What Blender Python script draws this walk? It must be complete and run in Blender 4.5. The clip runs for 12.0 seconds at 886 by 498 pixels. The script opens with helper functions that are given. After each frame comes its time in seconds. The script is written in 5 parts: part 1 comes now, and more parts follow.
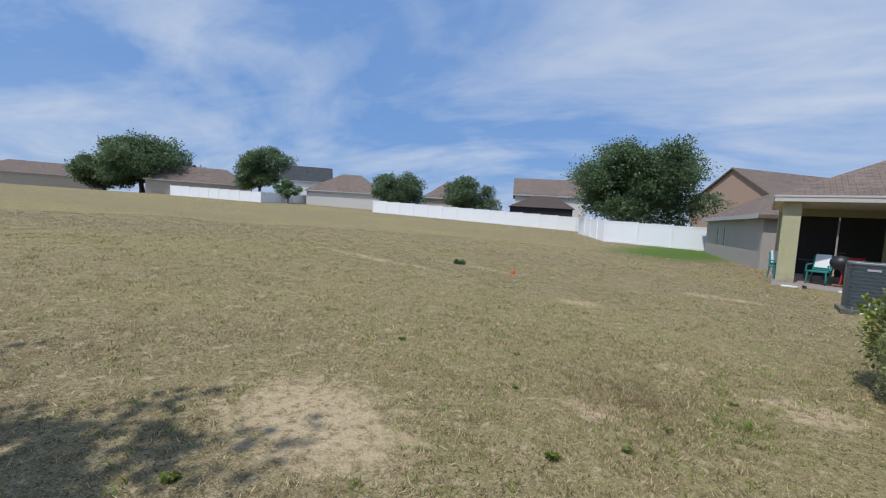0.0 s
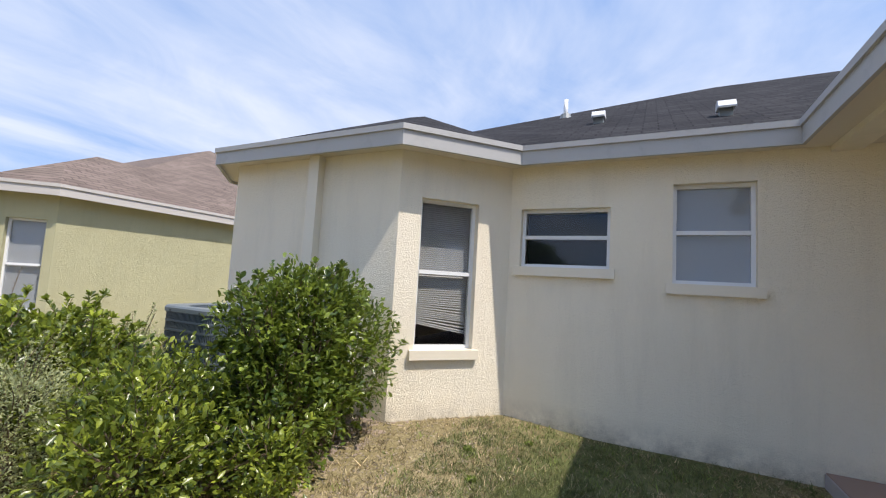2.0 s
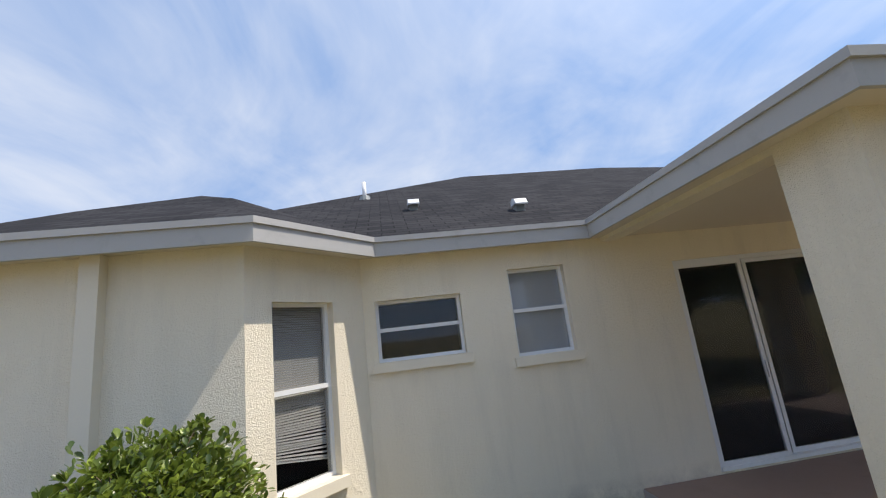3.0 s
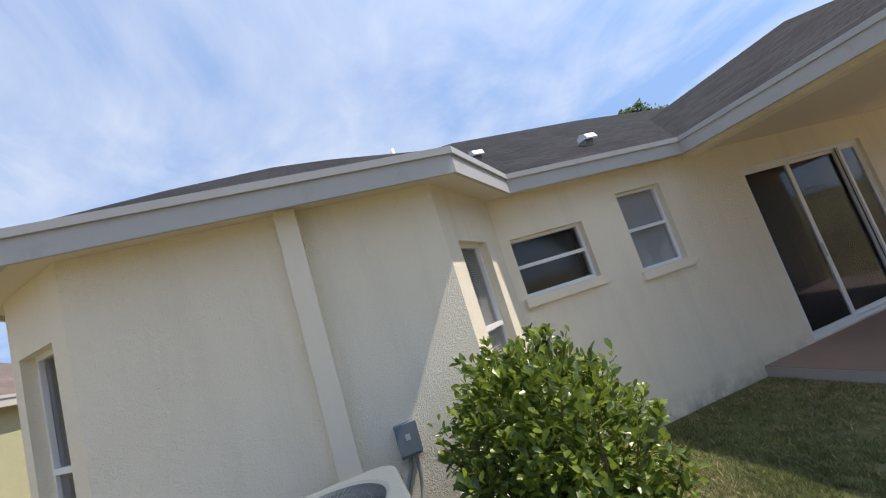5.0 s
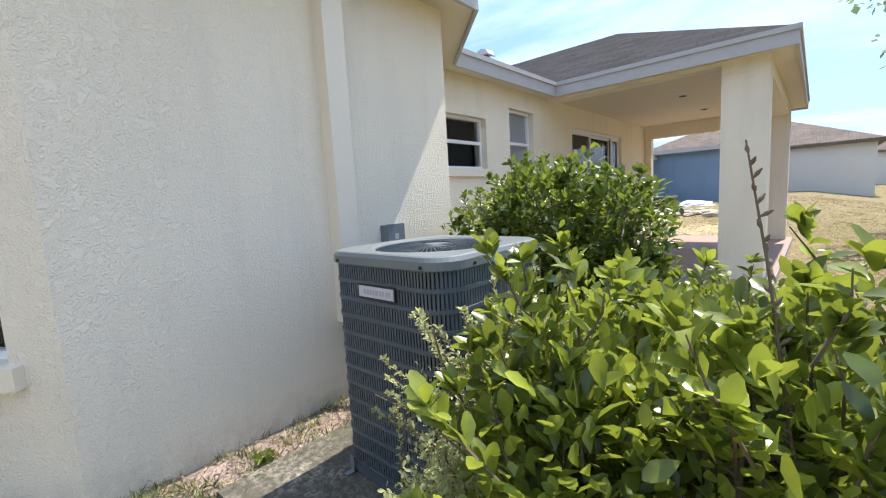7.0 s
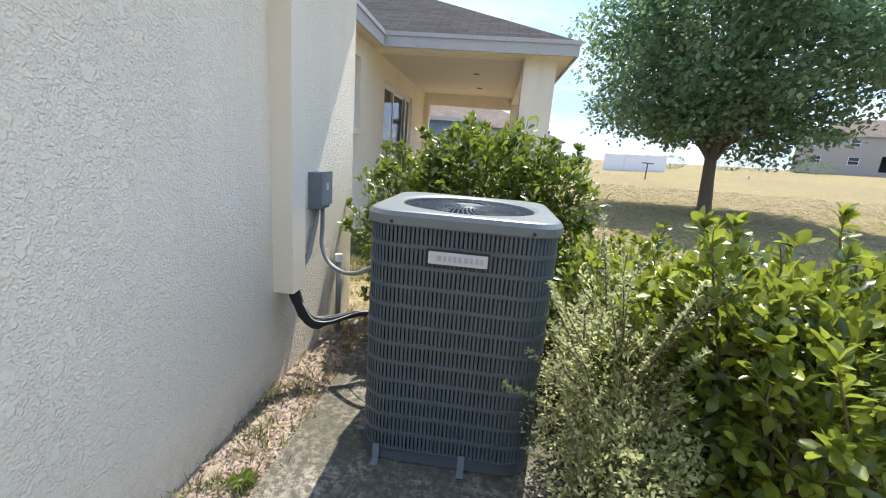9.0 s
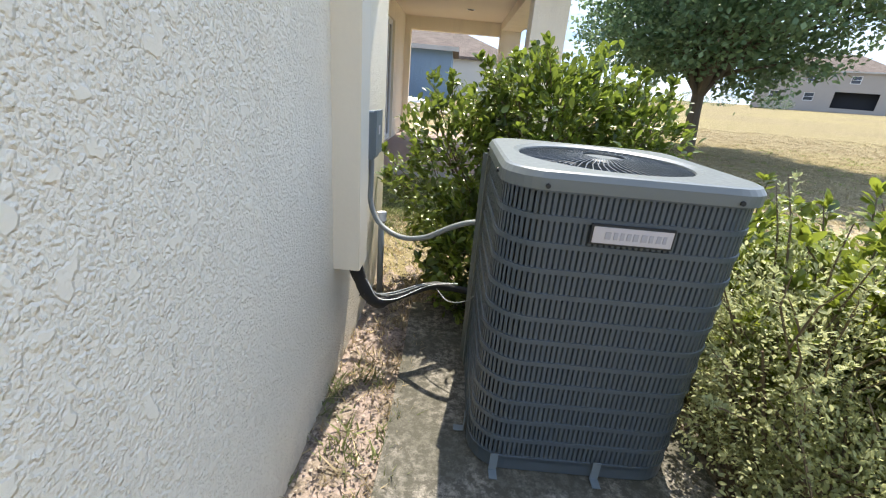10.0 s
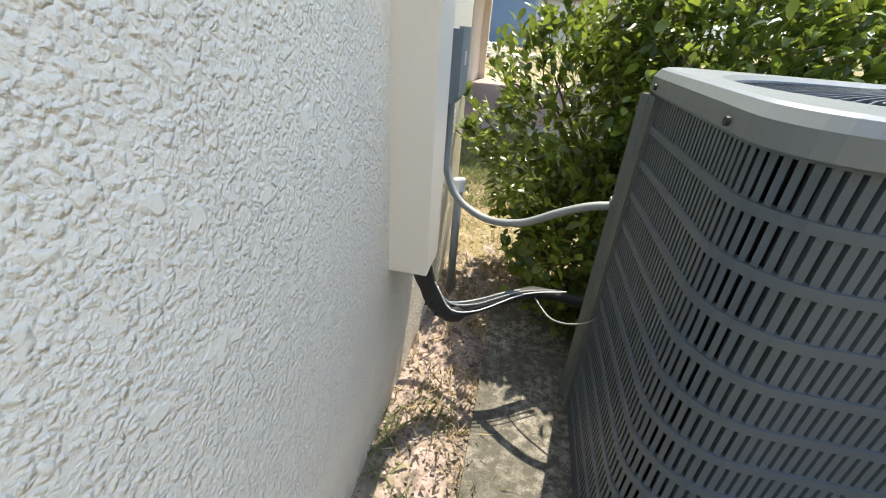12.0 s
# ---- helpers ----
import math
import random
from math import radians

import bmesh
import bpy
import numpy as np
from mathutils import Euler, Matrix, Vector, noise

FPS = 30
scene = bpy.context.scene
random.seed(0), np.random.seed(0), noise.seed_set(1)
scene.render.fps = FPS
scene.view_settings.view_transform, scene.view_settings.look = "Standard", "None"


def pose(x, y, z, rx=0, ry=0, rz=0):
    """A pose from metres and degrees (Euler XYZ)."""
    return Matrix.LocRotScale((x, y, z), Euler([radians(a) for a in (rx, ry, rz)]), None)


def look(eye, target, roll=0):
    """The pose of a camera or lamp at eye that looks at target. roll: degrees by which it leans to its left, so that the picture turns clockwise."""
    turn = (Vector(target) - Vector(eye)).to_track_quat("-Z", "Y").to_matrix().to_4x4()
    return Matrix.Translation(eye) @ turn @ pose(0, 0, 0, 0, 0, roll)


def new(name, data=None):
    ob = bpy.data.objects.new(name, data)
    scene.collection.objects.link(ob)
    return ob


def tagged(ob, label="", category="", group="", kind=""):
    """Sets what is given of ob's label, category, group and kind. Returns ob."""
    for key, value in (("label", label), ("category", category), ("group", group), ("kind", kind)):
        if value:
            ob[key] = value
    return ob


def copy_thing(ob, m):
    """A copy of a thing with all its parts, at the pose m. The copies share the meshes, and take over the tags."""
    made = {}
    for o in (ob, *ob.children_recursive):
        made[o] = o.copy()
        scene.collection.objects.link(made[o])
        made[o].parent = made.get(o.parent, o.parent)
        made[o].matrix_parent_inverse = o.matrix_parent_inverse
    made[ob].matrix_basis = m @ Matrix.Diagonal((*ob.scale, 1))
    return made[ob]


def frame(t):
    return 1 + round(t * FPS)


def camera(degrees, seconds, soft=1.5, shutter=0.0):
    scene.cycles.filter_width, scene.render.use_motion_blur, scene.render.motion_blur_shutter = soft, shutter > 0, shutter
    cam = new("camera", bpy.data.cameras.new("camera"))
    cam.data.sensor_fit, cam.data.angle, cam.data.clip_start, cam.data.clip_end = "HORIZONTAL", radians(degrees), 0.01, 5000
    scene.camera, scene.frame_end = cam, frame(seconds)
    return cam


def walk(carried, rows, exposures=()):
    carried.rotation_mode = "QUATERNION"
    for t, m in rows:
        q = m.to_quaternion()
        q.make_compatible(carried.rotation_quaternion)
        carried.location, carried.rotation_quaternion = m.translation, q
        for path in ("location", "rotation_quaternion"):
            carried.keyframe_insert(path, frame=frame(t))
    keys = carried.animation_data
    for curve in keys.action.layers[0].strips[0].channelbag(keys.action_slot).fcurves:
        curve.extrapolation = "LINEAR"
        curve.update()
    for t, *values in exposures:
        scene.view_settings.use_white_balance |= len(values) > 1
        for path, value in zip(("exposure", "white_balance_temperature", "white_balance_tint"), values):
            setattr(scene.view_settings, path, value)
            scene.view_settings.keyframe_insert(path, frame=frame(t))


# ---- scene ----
cam = camera(93.3, 12.0, soft=1.15, shutter=0.0)
PATH = [
    (0, (0.039, 1.288, 1.419), (1.246, -0.3, 1.269), 3.3),
    (0.5, (0.097, 0.918, 1.414), (0.517, -1.035, 1.306), 3.7),
    (1, (0.079, 0.473, 1.326), (-0.377, -1.474, 1.298), 4.3),
    (1.5, (0.079, -0.027, 1.349), (-1.16, -1.595, 1.409), 3.8),
    (2, (0.06, -0.53, 1.475), (-1.73, -1.418, 1.638), 3.3),
    (2.5, (0.066, -1.085, 1.805), (-1.883, -1.278, 2.204), 0.1),
    (2.7, (0.062, -1.33, 1.837), (-1.886, -1.306, 2.274), -2.4),
    (4.3, (-0.215, -3.0, 1.965), (-2.045, -2.262, 2.273), -15.6),
    (4.5, (-0.302, -3.218, 1.938), (-2.139, -2.495, 2.257), -15.4),
    (5, (-0.477, -3.87, 1.816), (-2.364, -3.278, 2.113), -17.4),
    (5.5, (-0.615, -4.392, 1.682), (-2.487, -3.718, 1.889), -14.9),
    (6, (-0.85, -4.84, 1.555), (-2.57, -3.82, 1.63), -11.2),
    (6.5, (-1.05, -5.24, 1.442), (-2.607, -3.995, 1.318), -7.1),
    (7, (-1.261, -5.548, 1.352), (-2.587, -4.07, 1.115), -3.2),
    (7.2, (-1.4, -5.657, 1.34), (-2.584, -4.063, 1.095), -1.1),
    (8.8, (-2.392, -6.026, 1.388), (-2.657, -4.088, 0.973), 4.1),
    (9, (-2.512, -5.968, 1.372), (-2.708, -4.032, 0.913), 4.5),
    (9.5, (-2.832, -5.775, 1.382), (-2.903, -3.865, 0.792), 4.5),
    (10, (-3.123, -5.584, 1.331), (-3.124, -3.722, 0.603), 5.2),
    (10.5, (-3.24, -5.225, 1.225), (-3.188, -3.414, 0.378), 6.4),
    (11, (-3.201, -4.896, 1.188), (-3.195, -3.148, 0.218), 5.1),
    (11.5, (-3.207, -4.843, 1.165), (-3.259, -3.105, 0.177), 5.6),
    (12, (-3.26, -4.981, 1.198), (-3.548, -3.242, 0.254), 4.5),
]
walk(cam, [(t, look(eye, target, roll)) for t, eye, target, roll in PATH], exposures=[(0.0, 0.27, 6350, 9), (1.0, 0.5, 6500, 10), (2.0, 0.84, 6800, 13), (2.5, 0.7, 6950, 11), (5.0, 0.8, 7050, 12), (7.0, 1.42, 6900, 11), (9.0, 1.5, 6850, 10), (10.5, 1.64, 7100, 10), (12.0, 1.76, 7200, 10)])

import itertools

# ---- world, sun, exposure ----
SUN_DIR = Vector((0.09, 0.56, 1.0)).normalized()
world = bpy.data.worlds.new("world")
scene.world = world
world.use_nodes = True


class Nodes:
    """Short calls to make shader nodes in one tree."""

    def __init__(self, tree):
        self.tree = tree
        tree.nodes.clear()

    def add(self, kind, ins=None, **attrs):
        n = self.tree.nodes.new("ShaderNode" + kind)
        for k, v in attrs.items():
            setattr(n, k, v)
        for k, v in (ins or {}).items():
            if isinstance(v, bpy.types.NodeSocket):
                self.tree.links.new(v, n.inputs[k])
            else:
                n.inputs[k].default_value = v
        return n

    def math(self, op, a, b=0.0, clamp=False):
        return self.add("Math", {0: a, 1: b}, operation=op, use_clamp=clamp).outputs[0]

    def mix(self, fac, a, b, blend="MIX"):
        n = self.add("Mix", data_type="RGBA", blend_type=blend)
        for i, v in ((0, fac), (6, a), (7, b)):
            if isinstance(v, bpy.types.NodeSocket):
                self.tree.links.new(v, n.inputs[i])
            else:
                n.inputs[i].default_value = v if i == 0 else (*v[:3], 1)
        return n.outputs[2]

    def noise(self, vec, scale, detail=4.0, rough=0.55, dist=0.0):
        return self.add("TexNoise", {"Vector": vec, "Scale": scale, "Detail": detail, "Roughness": rough, "Distortion": dist}).outputs[0]

    def ramp(self, fac, stops):
        n = self.add("ValToRGB", {0: fac})
        els = n.color_ramp.elements
        while len(els) < len(stops):
            els.new(0.5)
        for e, (p, c) in zip(els, stops):
            e.position = p
            e.color = (*c, 1) if len(c) == 3 else c
        return n.outputs[0]

    def val(self, fac, lo, hi, a=0.0, b=1.0):
        return self.add("MapRange", {0: fac, 1: lo, 2: hi, 3: a, 4: b}).outputs[0]


def make_sky():
    N = Nodes(world.node_tree)
    sky = N.add("TexSky", sky_type="NISHITA", sun_disc=False, sun_elevation=radians(59.5),
                sun_rotation=math.atan2(SUN_DIR.x, SUN_DIR.y), air_density=1.0, dust_density=0.7, ozone_density=1.6)
    way = N.add("TexCoord").outputs["Generated"]
    xyz = N.add("SeparateXYZ", {0: way})
    up = N.math("ADD", N.math("MAXIMUM", xyz.outputs[2], 0.0), 0.17)
    px = N.math("DIVIDE", xyz.outputs[0], up)
    py = N.math("DIVIDE", xyz.outputs[1], up)
    flat = N.add("CombineXYZ", {0: px, 1: py, 2: 0.0}).outputs[0]
    streak = N.add("Mapping", {"Vector": flat, "Location": (5.3, 0.4, 0), "Rotation": (0, 0, radians(-38)), "Scale": (0.55, 0.95, 1)}).outputs[0]
    big = N.noise(streak, 0.75, 6, 0.55, 0.9)
    fine = N.noise(N.add("Mapping", {"Vector": flat, "Rotation": (0, 0, radians(-25)), "Scale": (0.9, 1.5, 1)}).outputs[0], 1.5, 8, 0.6, 1.2)
    both = N.math("ADD", N.math("MULTIPLY", big, 0.78), N.math("MULTIPLY", fine, 0.22))
    veil = N.math("MULTIPLY", N.val(N.noise(flat, 0.45, 4, 0.5, 0.5), 0.35, 0.65), 0.16)
    way_y = N.val(xyz.outputs[1], -0.7, 0.6, -0.07, 0.02)
    cover = N.math("MAXIMUM", N.math("ADD", N.math("ADD", N.val(both, 0.43, 0.70), veil), way_y), 0.0)
    low = N.val(xyz.outputs[2], 0.0, 0.2, 0.04, 0.0)
    cover = N.math("MINIMUM", N.math("ADD", N.math("MULTIPLY", cover, 0.86), low), 0.9)
    tint = N.mix(0.78, sky.outputs[0], (1.45, 2.95, 6.2))
    color = N.mix(cover, tint, (5.8, 6.3, 7.15))
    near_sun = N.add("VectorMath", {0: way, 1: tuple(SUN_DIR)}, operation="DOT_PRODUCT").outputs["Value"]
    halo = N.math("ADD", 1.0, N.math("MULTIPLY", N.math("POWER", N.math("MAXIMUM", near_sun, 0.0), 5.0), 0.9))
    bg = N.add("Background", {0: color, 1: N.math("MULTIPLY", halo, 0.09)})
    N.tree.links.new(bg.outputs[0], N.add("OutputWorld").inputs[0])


make_sky()
sun = new("sun", bpy.data.lights.new("sun", "SUN"))
sun.data.energy, sun.data.angle, sun.data.color = 3.0, radians(0.55), (1.0, 0.955, 0.88)
sun.matrix_world = look(SUN_DIR * 50, (0, 0, 0))


# ---- materials ----
def surface(name, color, rough=0.8, metal=0.0, spec=0.5, bump=0.0, scale=60.0, vary=0.12, wear=0.0, rand=0.0, big=1.2):
    """A plain procedural surface: a base colour with cloudy variation, grain, relief and stains."""
    m = bpy.data.materials.new(name)
    m.use_nodes = True
    N = Nodes(m.node_tree)
    pos = N.add("NewGeometry").outputs["Position"]
    cloud = N.noise(pos, big, 5)
    grain = N.noise(pos, scale, 3, 0.6)
    k = N.math("ADD", N.math("MULTIPLY", cloud, vary), N.math("MULTIPLY", grain, vary * 0.7))
    k = N.math("ADD", k, 1 - 0.85 * vary)
    base = N.mix(1.0, color, N.add("CombineXYZ", {0: k, 1: k, 2: k}).outputs[0], "MULTIPLY")
    if rand:
        r = N.val(N.add("ObjectInfo").outputs["Random"], 0, 1, 1 - rand, 1 + rand)
        base = N.mix(1.0, base, N.add("CombineXYZ", {0: r, 1: r, 2: r}).outputs[0], "MULTIPLY")
    if wear:
        spots = N.val(N.noise(pos, big * 3.1, 7, 0.68), 0.55, 0.75, 0, wear)
        base = N.mix(spots, base, tuple(c * 0.45 for c in color))
    b = N.add("BsdfPrincipled", {"Base Color": base, "Roughness": N.val(grain, 0.2, 0.8, max(rough - 0.08, 0.02), min(rough + 0.08, 1)), "Metallic": metal, "Specular IOR Level": spec})
    if bump:
        N.tree.links.new(N.add("Bump", {"Height": grain, "Strength": 0.6, "Distance": bump}).outputs[0], b.inputs["Normal"])
    N.tree.links.new(b.outputs[0], N.add("OutputMaterial").inputs[0])
    return m


def stucco(name, color, dirt=(0.20, 0.175, 0.14)):
    """Knock-down stucco: flattened plaster islands, rough valleys, dirt near the ground."""
    m = bpy.data.materials.new(name)
    m.use_nodes = True
    N = Nodes(m.node_tree)
    pos = N.add("NewGeometry").outputs["Position"]
    z = N.add("SeparateXYZ", {0: pos}).outputs[2]
    sway = N.add("TexNoise", {"Vector": pos, "Scale": 60.0, "Detail": 3.0}).outputs[1]
    bent = N.add("VectorMath", {0: pos, 1: N.add("VectorMath", {0: sway, 1: (0.02, 0.02, 0.02)}, operation="MULTIPLY").outputs[0]}, operation="ADD").outputs[0]
    cell = N.add("TexVoronoi", {"Vector": bent, "Scale": 118.0, "Smoothness": 0.3}, feature="SMOOTH_F1").outputs[0]
    grow = N.val(N.noise(pos, 34, 3, 0.6), 0.3, 0.7, 0.25, 1.0)
    lumps = N.math("MULTIPLY", N.val(cell, 0.15, 0.75, 1.0, 0.0), grow)
    pits = N.noise(pos, 170, 3, 0.65)
    flats = N.val(N.noise(pos, 24, 2, 0.5, 0.0), 0.60, 0.66, 0.0, 0.85)
    rough_part = N.math("ADD", N.math("MULTIPLY", lumps, 1.0), N.math("MULTIPLY", pits, 0.4))
    height = N.add("Mix", {0: flats, 2: rough_part, 3: 1.0}).outputs[0]
    cloud = N.noise(pos, 0.9, 5)
    stain = N.noise(N.add("Mapping", {"Vector": pos, "Scale": (2.5, 2.5, 0.35)}).outputs[0], 1.6, 6, 0.65)
    k = N.math("ADD", N.math("MULTIPLY", cloud, 0.14), 0.93)
    k = N.math("SUBTRACT", k, N.math("MULTIPLY", N.val(stain, 0.5, 0.8), 0.10))
    base = N.mix(1.0, color, N.add("CombineXYZ", {0: k, 1: k, 2: k}).outputs[0], "MULTIPLY")
    foot = N.math("MULTIPLY", N.val(z, 0.0, 0.28, 1, 0), N.val(N.noise(pos, 5, 6, 0.7), 0.35, 0.7))
    base = N.mix(N.math("MULTIPLY", foot, 0.75, True), base, dirt)
    b = N.add("BsdfPrincipled", {"Base Color": base, "Roughness": 0.78, "Specular IOR Level": 0.35})
    N.tree.links.new(N.add("Bump", {"Height": height, "Strength": 0.95, "Distance": 0.0052}).outputs[0], b.inputs["Normal"])
    N.tree.links.new(b.outputs[0], N.add("OutputMaterial").inputs[0])
    return m


def shingles(name, color, dark):
    """Asphalt shingle: courses with butt edges and tabs of uneven tone."""
    m = bpy.data.materials.new(name)
    m.use_nodes = True
    N = Nodes(m.node_tree)
    pos = N.add("NewGeometry").outputs["Position"]
    nor = N.add("NewGeometry").outputs["True Normal"]
    n = N.add("SeparateXYZ", {0: nor})
    p = N.add("SeparateXYZ", {0: pos})
    along_y = N.math("GREATER_THAN", N.math("ABSOLUTE", n.outputs[0]), N.math("ABSOLUTE", n.outputs[1]))
    u = N.add("Mix", {0: along_y, 2: p.outputs[0], 3: p.outputs[1]}).outputs[0]
    v = N.math("MULTIPLY", p.outputs[2], 2.236)
    vec = N.add("CombineXYZ", {0: u, 1: v, 2: 0.0}).outputs[0]
    br = N.add("TexBrick", {"Vector": vec, "Color1": (*color, 1), "Color2": (*dark, 1), "Mortar": (*[c * 0.35 for c in dark], 1), "Scale": 1.0,
                            "Mortar Size": 0.007, "Brick Width": 0.31, "Row Height": 0.142, "Bias": -0.1}, offset=0.5)
    tone = N.val(N.noise(pos, 1.1, 5), 0.3, 0.7, 0.86, 1.12)
    grit = N.val(N.noise(pos, 240, 2), 0.2, 0.8, 0.8, 1.2)
    tone = N.math("MULTIPLY", tone, grit)
    base = N.mix(1.0, br.outputs[0], N.add("CombineXYZ", {0: tone, 1: tone, 2: tone}).outputs[0], "MULTIPLY")
    b = N.add("BsdfPrincipled", {"Base Color": base, "Roughness": 0.95, "Specular IOR Level": 0.1})
    hgt = N.math("SUBTRACT", N.math("MULTIPLY", N.noise(pos, 200, 2), 0.3), br.outputs[1])
    N.tree.links.new(N.add("Bump", {"Height": hgt, "Strength": 0.7, "Distance": 0.006}).outputs[0], b.inputs["Normal"])
    N.tree.links.new(b.outputs[0], N.add("OutputMaterial").inputs[0])
    return m


def stained(name, color, dark):
    """Old outdoor concrete: exposed grain, black lichen mottling and damp-looking stains."""
    m = bpy.data.materials.new(name)
    m.use_nodes = True
    N = Nodes(m.node_tree)
    pos = N.add("NewGeometry").outputs["Position"]
    grain = N.noise(pos, 140, 4, 0.7)
    base = N.mix(N.val(grain, 0.3, 0.7), tuple(c * 0.7 for c in color), tuple(c * 1.2 for c in color))
    base = N.mix(N.val(N.noise(pos, 28, 6, 0.75), 0.40, 0.55, 0, 0.85), base, dark)
    base = N.mix(N.val(N.noise(pos, 5, 5, 0.65), 0.40, 0.57, 0, 0.75), base, tuple(c * 1.5 for c in dark))
    b = N.add("BsdfPrincipled", {"Base Color": base, "Roughness": 0.95, "Specular IOR Level": 0.2})
    N.tree.links.new(N.add("Bump", {"Height": N.math("ADD", grain, N.noise(pos, 28, 6, 0.75)), "Strength": 0.8, "Distance": 0.004}).outputs[0], b.inputs["Normal"])
    N.tree.links.new(b.outputs[0], N.add("OutputMaterial").inputs[0])
    return m


def leafy(name, light, dark, gloss=0.35, back=0.35, patch=2.2, deep=0.45):
    """Leaves: tone varies leaf by leaf and sinks to dark in noise patches, light passes through a little."""
    m = bpy.data.materials.new(name)
    m.use_nodes = True
    N = Nodes(m.node_tree)
    r = N.add("NewGeometry").outputs["Random Per Island"]
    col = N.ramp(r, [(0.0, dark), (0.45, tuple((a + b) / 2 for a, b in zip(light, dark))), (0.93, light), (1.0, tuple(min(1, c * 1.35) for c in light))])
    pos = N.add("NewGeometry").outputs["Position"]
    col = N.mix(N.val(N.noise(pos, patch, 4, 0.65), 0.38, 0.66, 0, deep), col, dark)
    b = N.add("BsdfPrincipled", {"Base Color": col, "Roughness": gloss, "Specular IOR Level": 0.5})
    tr = N.add("BsdfTranslucent", {"Color": N.mix(0.5, col, tuple(c * 1.4 for c in light))})
    mx = N.add("MixShader", {0: back, 1: b.outputs[0], 2: tr.outputs[0]})
    N.tree.links.new(mx.outputs[0], N.add("OutputMaterial").inputs[0])
    return m


def glass(name, clear=0.82):
    """A window pane: mirrors by Fresnel over a dark, partly clear body."""
    m = bpy.data.materials.new(name)
    m.use_nodes = True
    N = Nodes(m.node_tree)
    gl = N.add("BsdfGlossy", {"Color": (0.9, 0.95, 1, 1), "Roughness": 0.03})
    tp = N.add("BsdfTransparent", {"Color": (clear, clear, clear, 1)})
    fr = N.add("LayerWeight", {"Blend": 0.5})
    mx = N.add("MixShader", {0: N.math("ADD", N.math("MULTIPLY", N.math("POWER", fr.outputs[1], 4.0), 0.4), 0.03, True), 1: tp.outputs[0], 2: gl.outputs[0]})
    N.tree.links.new(mx.outputs[0], N.add("OutputMaterial").inputs[0])
    return m


def ground_material(name):
    """Dry lawn: straw and olive turf, bare sand, mulch against the house, green turf by the far fence."""
    m = bpy.data.materials.new(name)
    m.use_nodes = True
    N = Nodes(m.node_tree)
    pos = N.add("NewGeometry").outputs["Position"]
    p = N.add("SeparateXYZ", {0: pos})
    x, y = p.outputs[0], p.outputs[1]
    g1, g2, g3 = N.noise(pos, 60, 4, 0.7), N.noise(pos, 9, 5, 0.7), N.noise(pos, 0.55, 5, 0.6)
    g4 = N.noise(pos, 0.11, 4, 0.55)
    turf = N.mix(N.val(g1, 0.3, 0.7), (0.085, 0.067, 0.034), (0.40, 0.33, 0.19))
    turf = N.mix(N.val(g2, 0.42, 0.62, 0, 0.85), turf, (0.115, 0.09, 0.044))
    turf = N.mix(N.val(N.noise(pos, 3.1, 6, 0.72), 0.50, 0.66, 0, 0.65), turf, (0.30, 0.25, 0.15))
    turf = N.mix(N.val(g3, 0.45, 0.7, 0, 0.45), turf, (0.215, 0.18, 0.09))
    turf = N.mix(N.val(g4, 0.4, 0.65, 0, 0.5), turf, (0.27, 0.235, 0.095))
    turf = N.mix(N.val(N.noise(pos, 24, 6, 0.8), 0.52, 0.60, 0, 0.85), turf, (0.05, 0.038, 0.02))
    turf = N.mix(N.val(N.noise(pos, 7, 6, 0.8), 0.55, 0.63, 0, 0.75), turf, (0.46, 0.37, 0.24))
    turf = N.mix(N.val(N.noise(pos, 75, 3, 0.8), 0.54, 0.62, 0, 0.6), turf, (0.50, 0.41, 0.26))
    sand = N.mix(N.val(g1, 0.3, 0.7), (0.36, 0.27, 0.165), (0.56, 0.45, 0.30))

    def spot(cx, cy, rx, ry):
        dx = N.math("DIVIDE", N.math("SUBTRACT", x, cx), rx)
        dy = N.math("DIVIDE", N.math("SUBTRACT", y, cy), ry)
        d = N.math("SQRT", N.math("ADD", N.math("MULTIPLY", dx, dx), N.math("MULTIPLY", dy, dy)))
        d = N.math("ADD", d, N.math("MULTIPLY", N.math("SUBTRACT", g2, 0.5), 2.2))
        return N.val(d, 0.55, 1.15, 1, 0)

    bare = spot(2.4, -0.45, 0.85, 0.55)
    for s in ((2.6, -6.3, 0.4, 0.3), (0.7, -11.3, 1.0, 0.35), (7.2, -9.8, 2.2, 0.25), (0.9, -1.96, 0.3, 0.2), (0.6, -3.6, 0.25, 0.2), (-0.4, -3.2, 0.4, 0.3), (-1.9, -1.9, 1.0, 0.5), (-1.7, -0.6, 1.0, 0.7), (9.0, -7.0, 2.5, 0.3), (-3.2, -0.4, 0.9, 0.8), (-3.5, 8.2, 1.6, 1.6)):
        bare = N.math("MAXIMUM", bare, spot(*s))
    bare = N.math("MULTIPLY", bare, N.val(N.noise(pos, 11, 6, 0.75), 0.40, 0.52, 0.1, 1))
    base = N.mix(N.math("MULTIPLY", bare, 0.9), turf, sand)
    mulch = N.mix(N.val(N.noise(pos, 55, 6, 0.8), 0.3, 0.7), (0.17, 0.13, 0.11), (0.48, 0.38, 0.325))
    mulch = N.mix(N.val(N.noise(pos, 6, 5, 0.7), 0.45, 0.62, 0, 0.7), mulch, (0.17, 0.15, 0.09))
    mulch = N.mix(N.val(N.noise(pos, 22, 6, 0.75), 0.50, 0.62, 0, 0.8), mulch, (0.075, 0.06, 0.05))
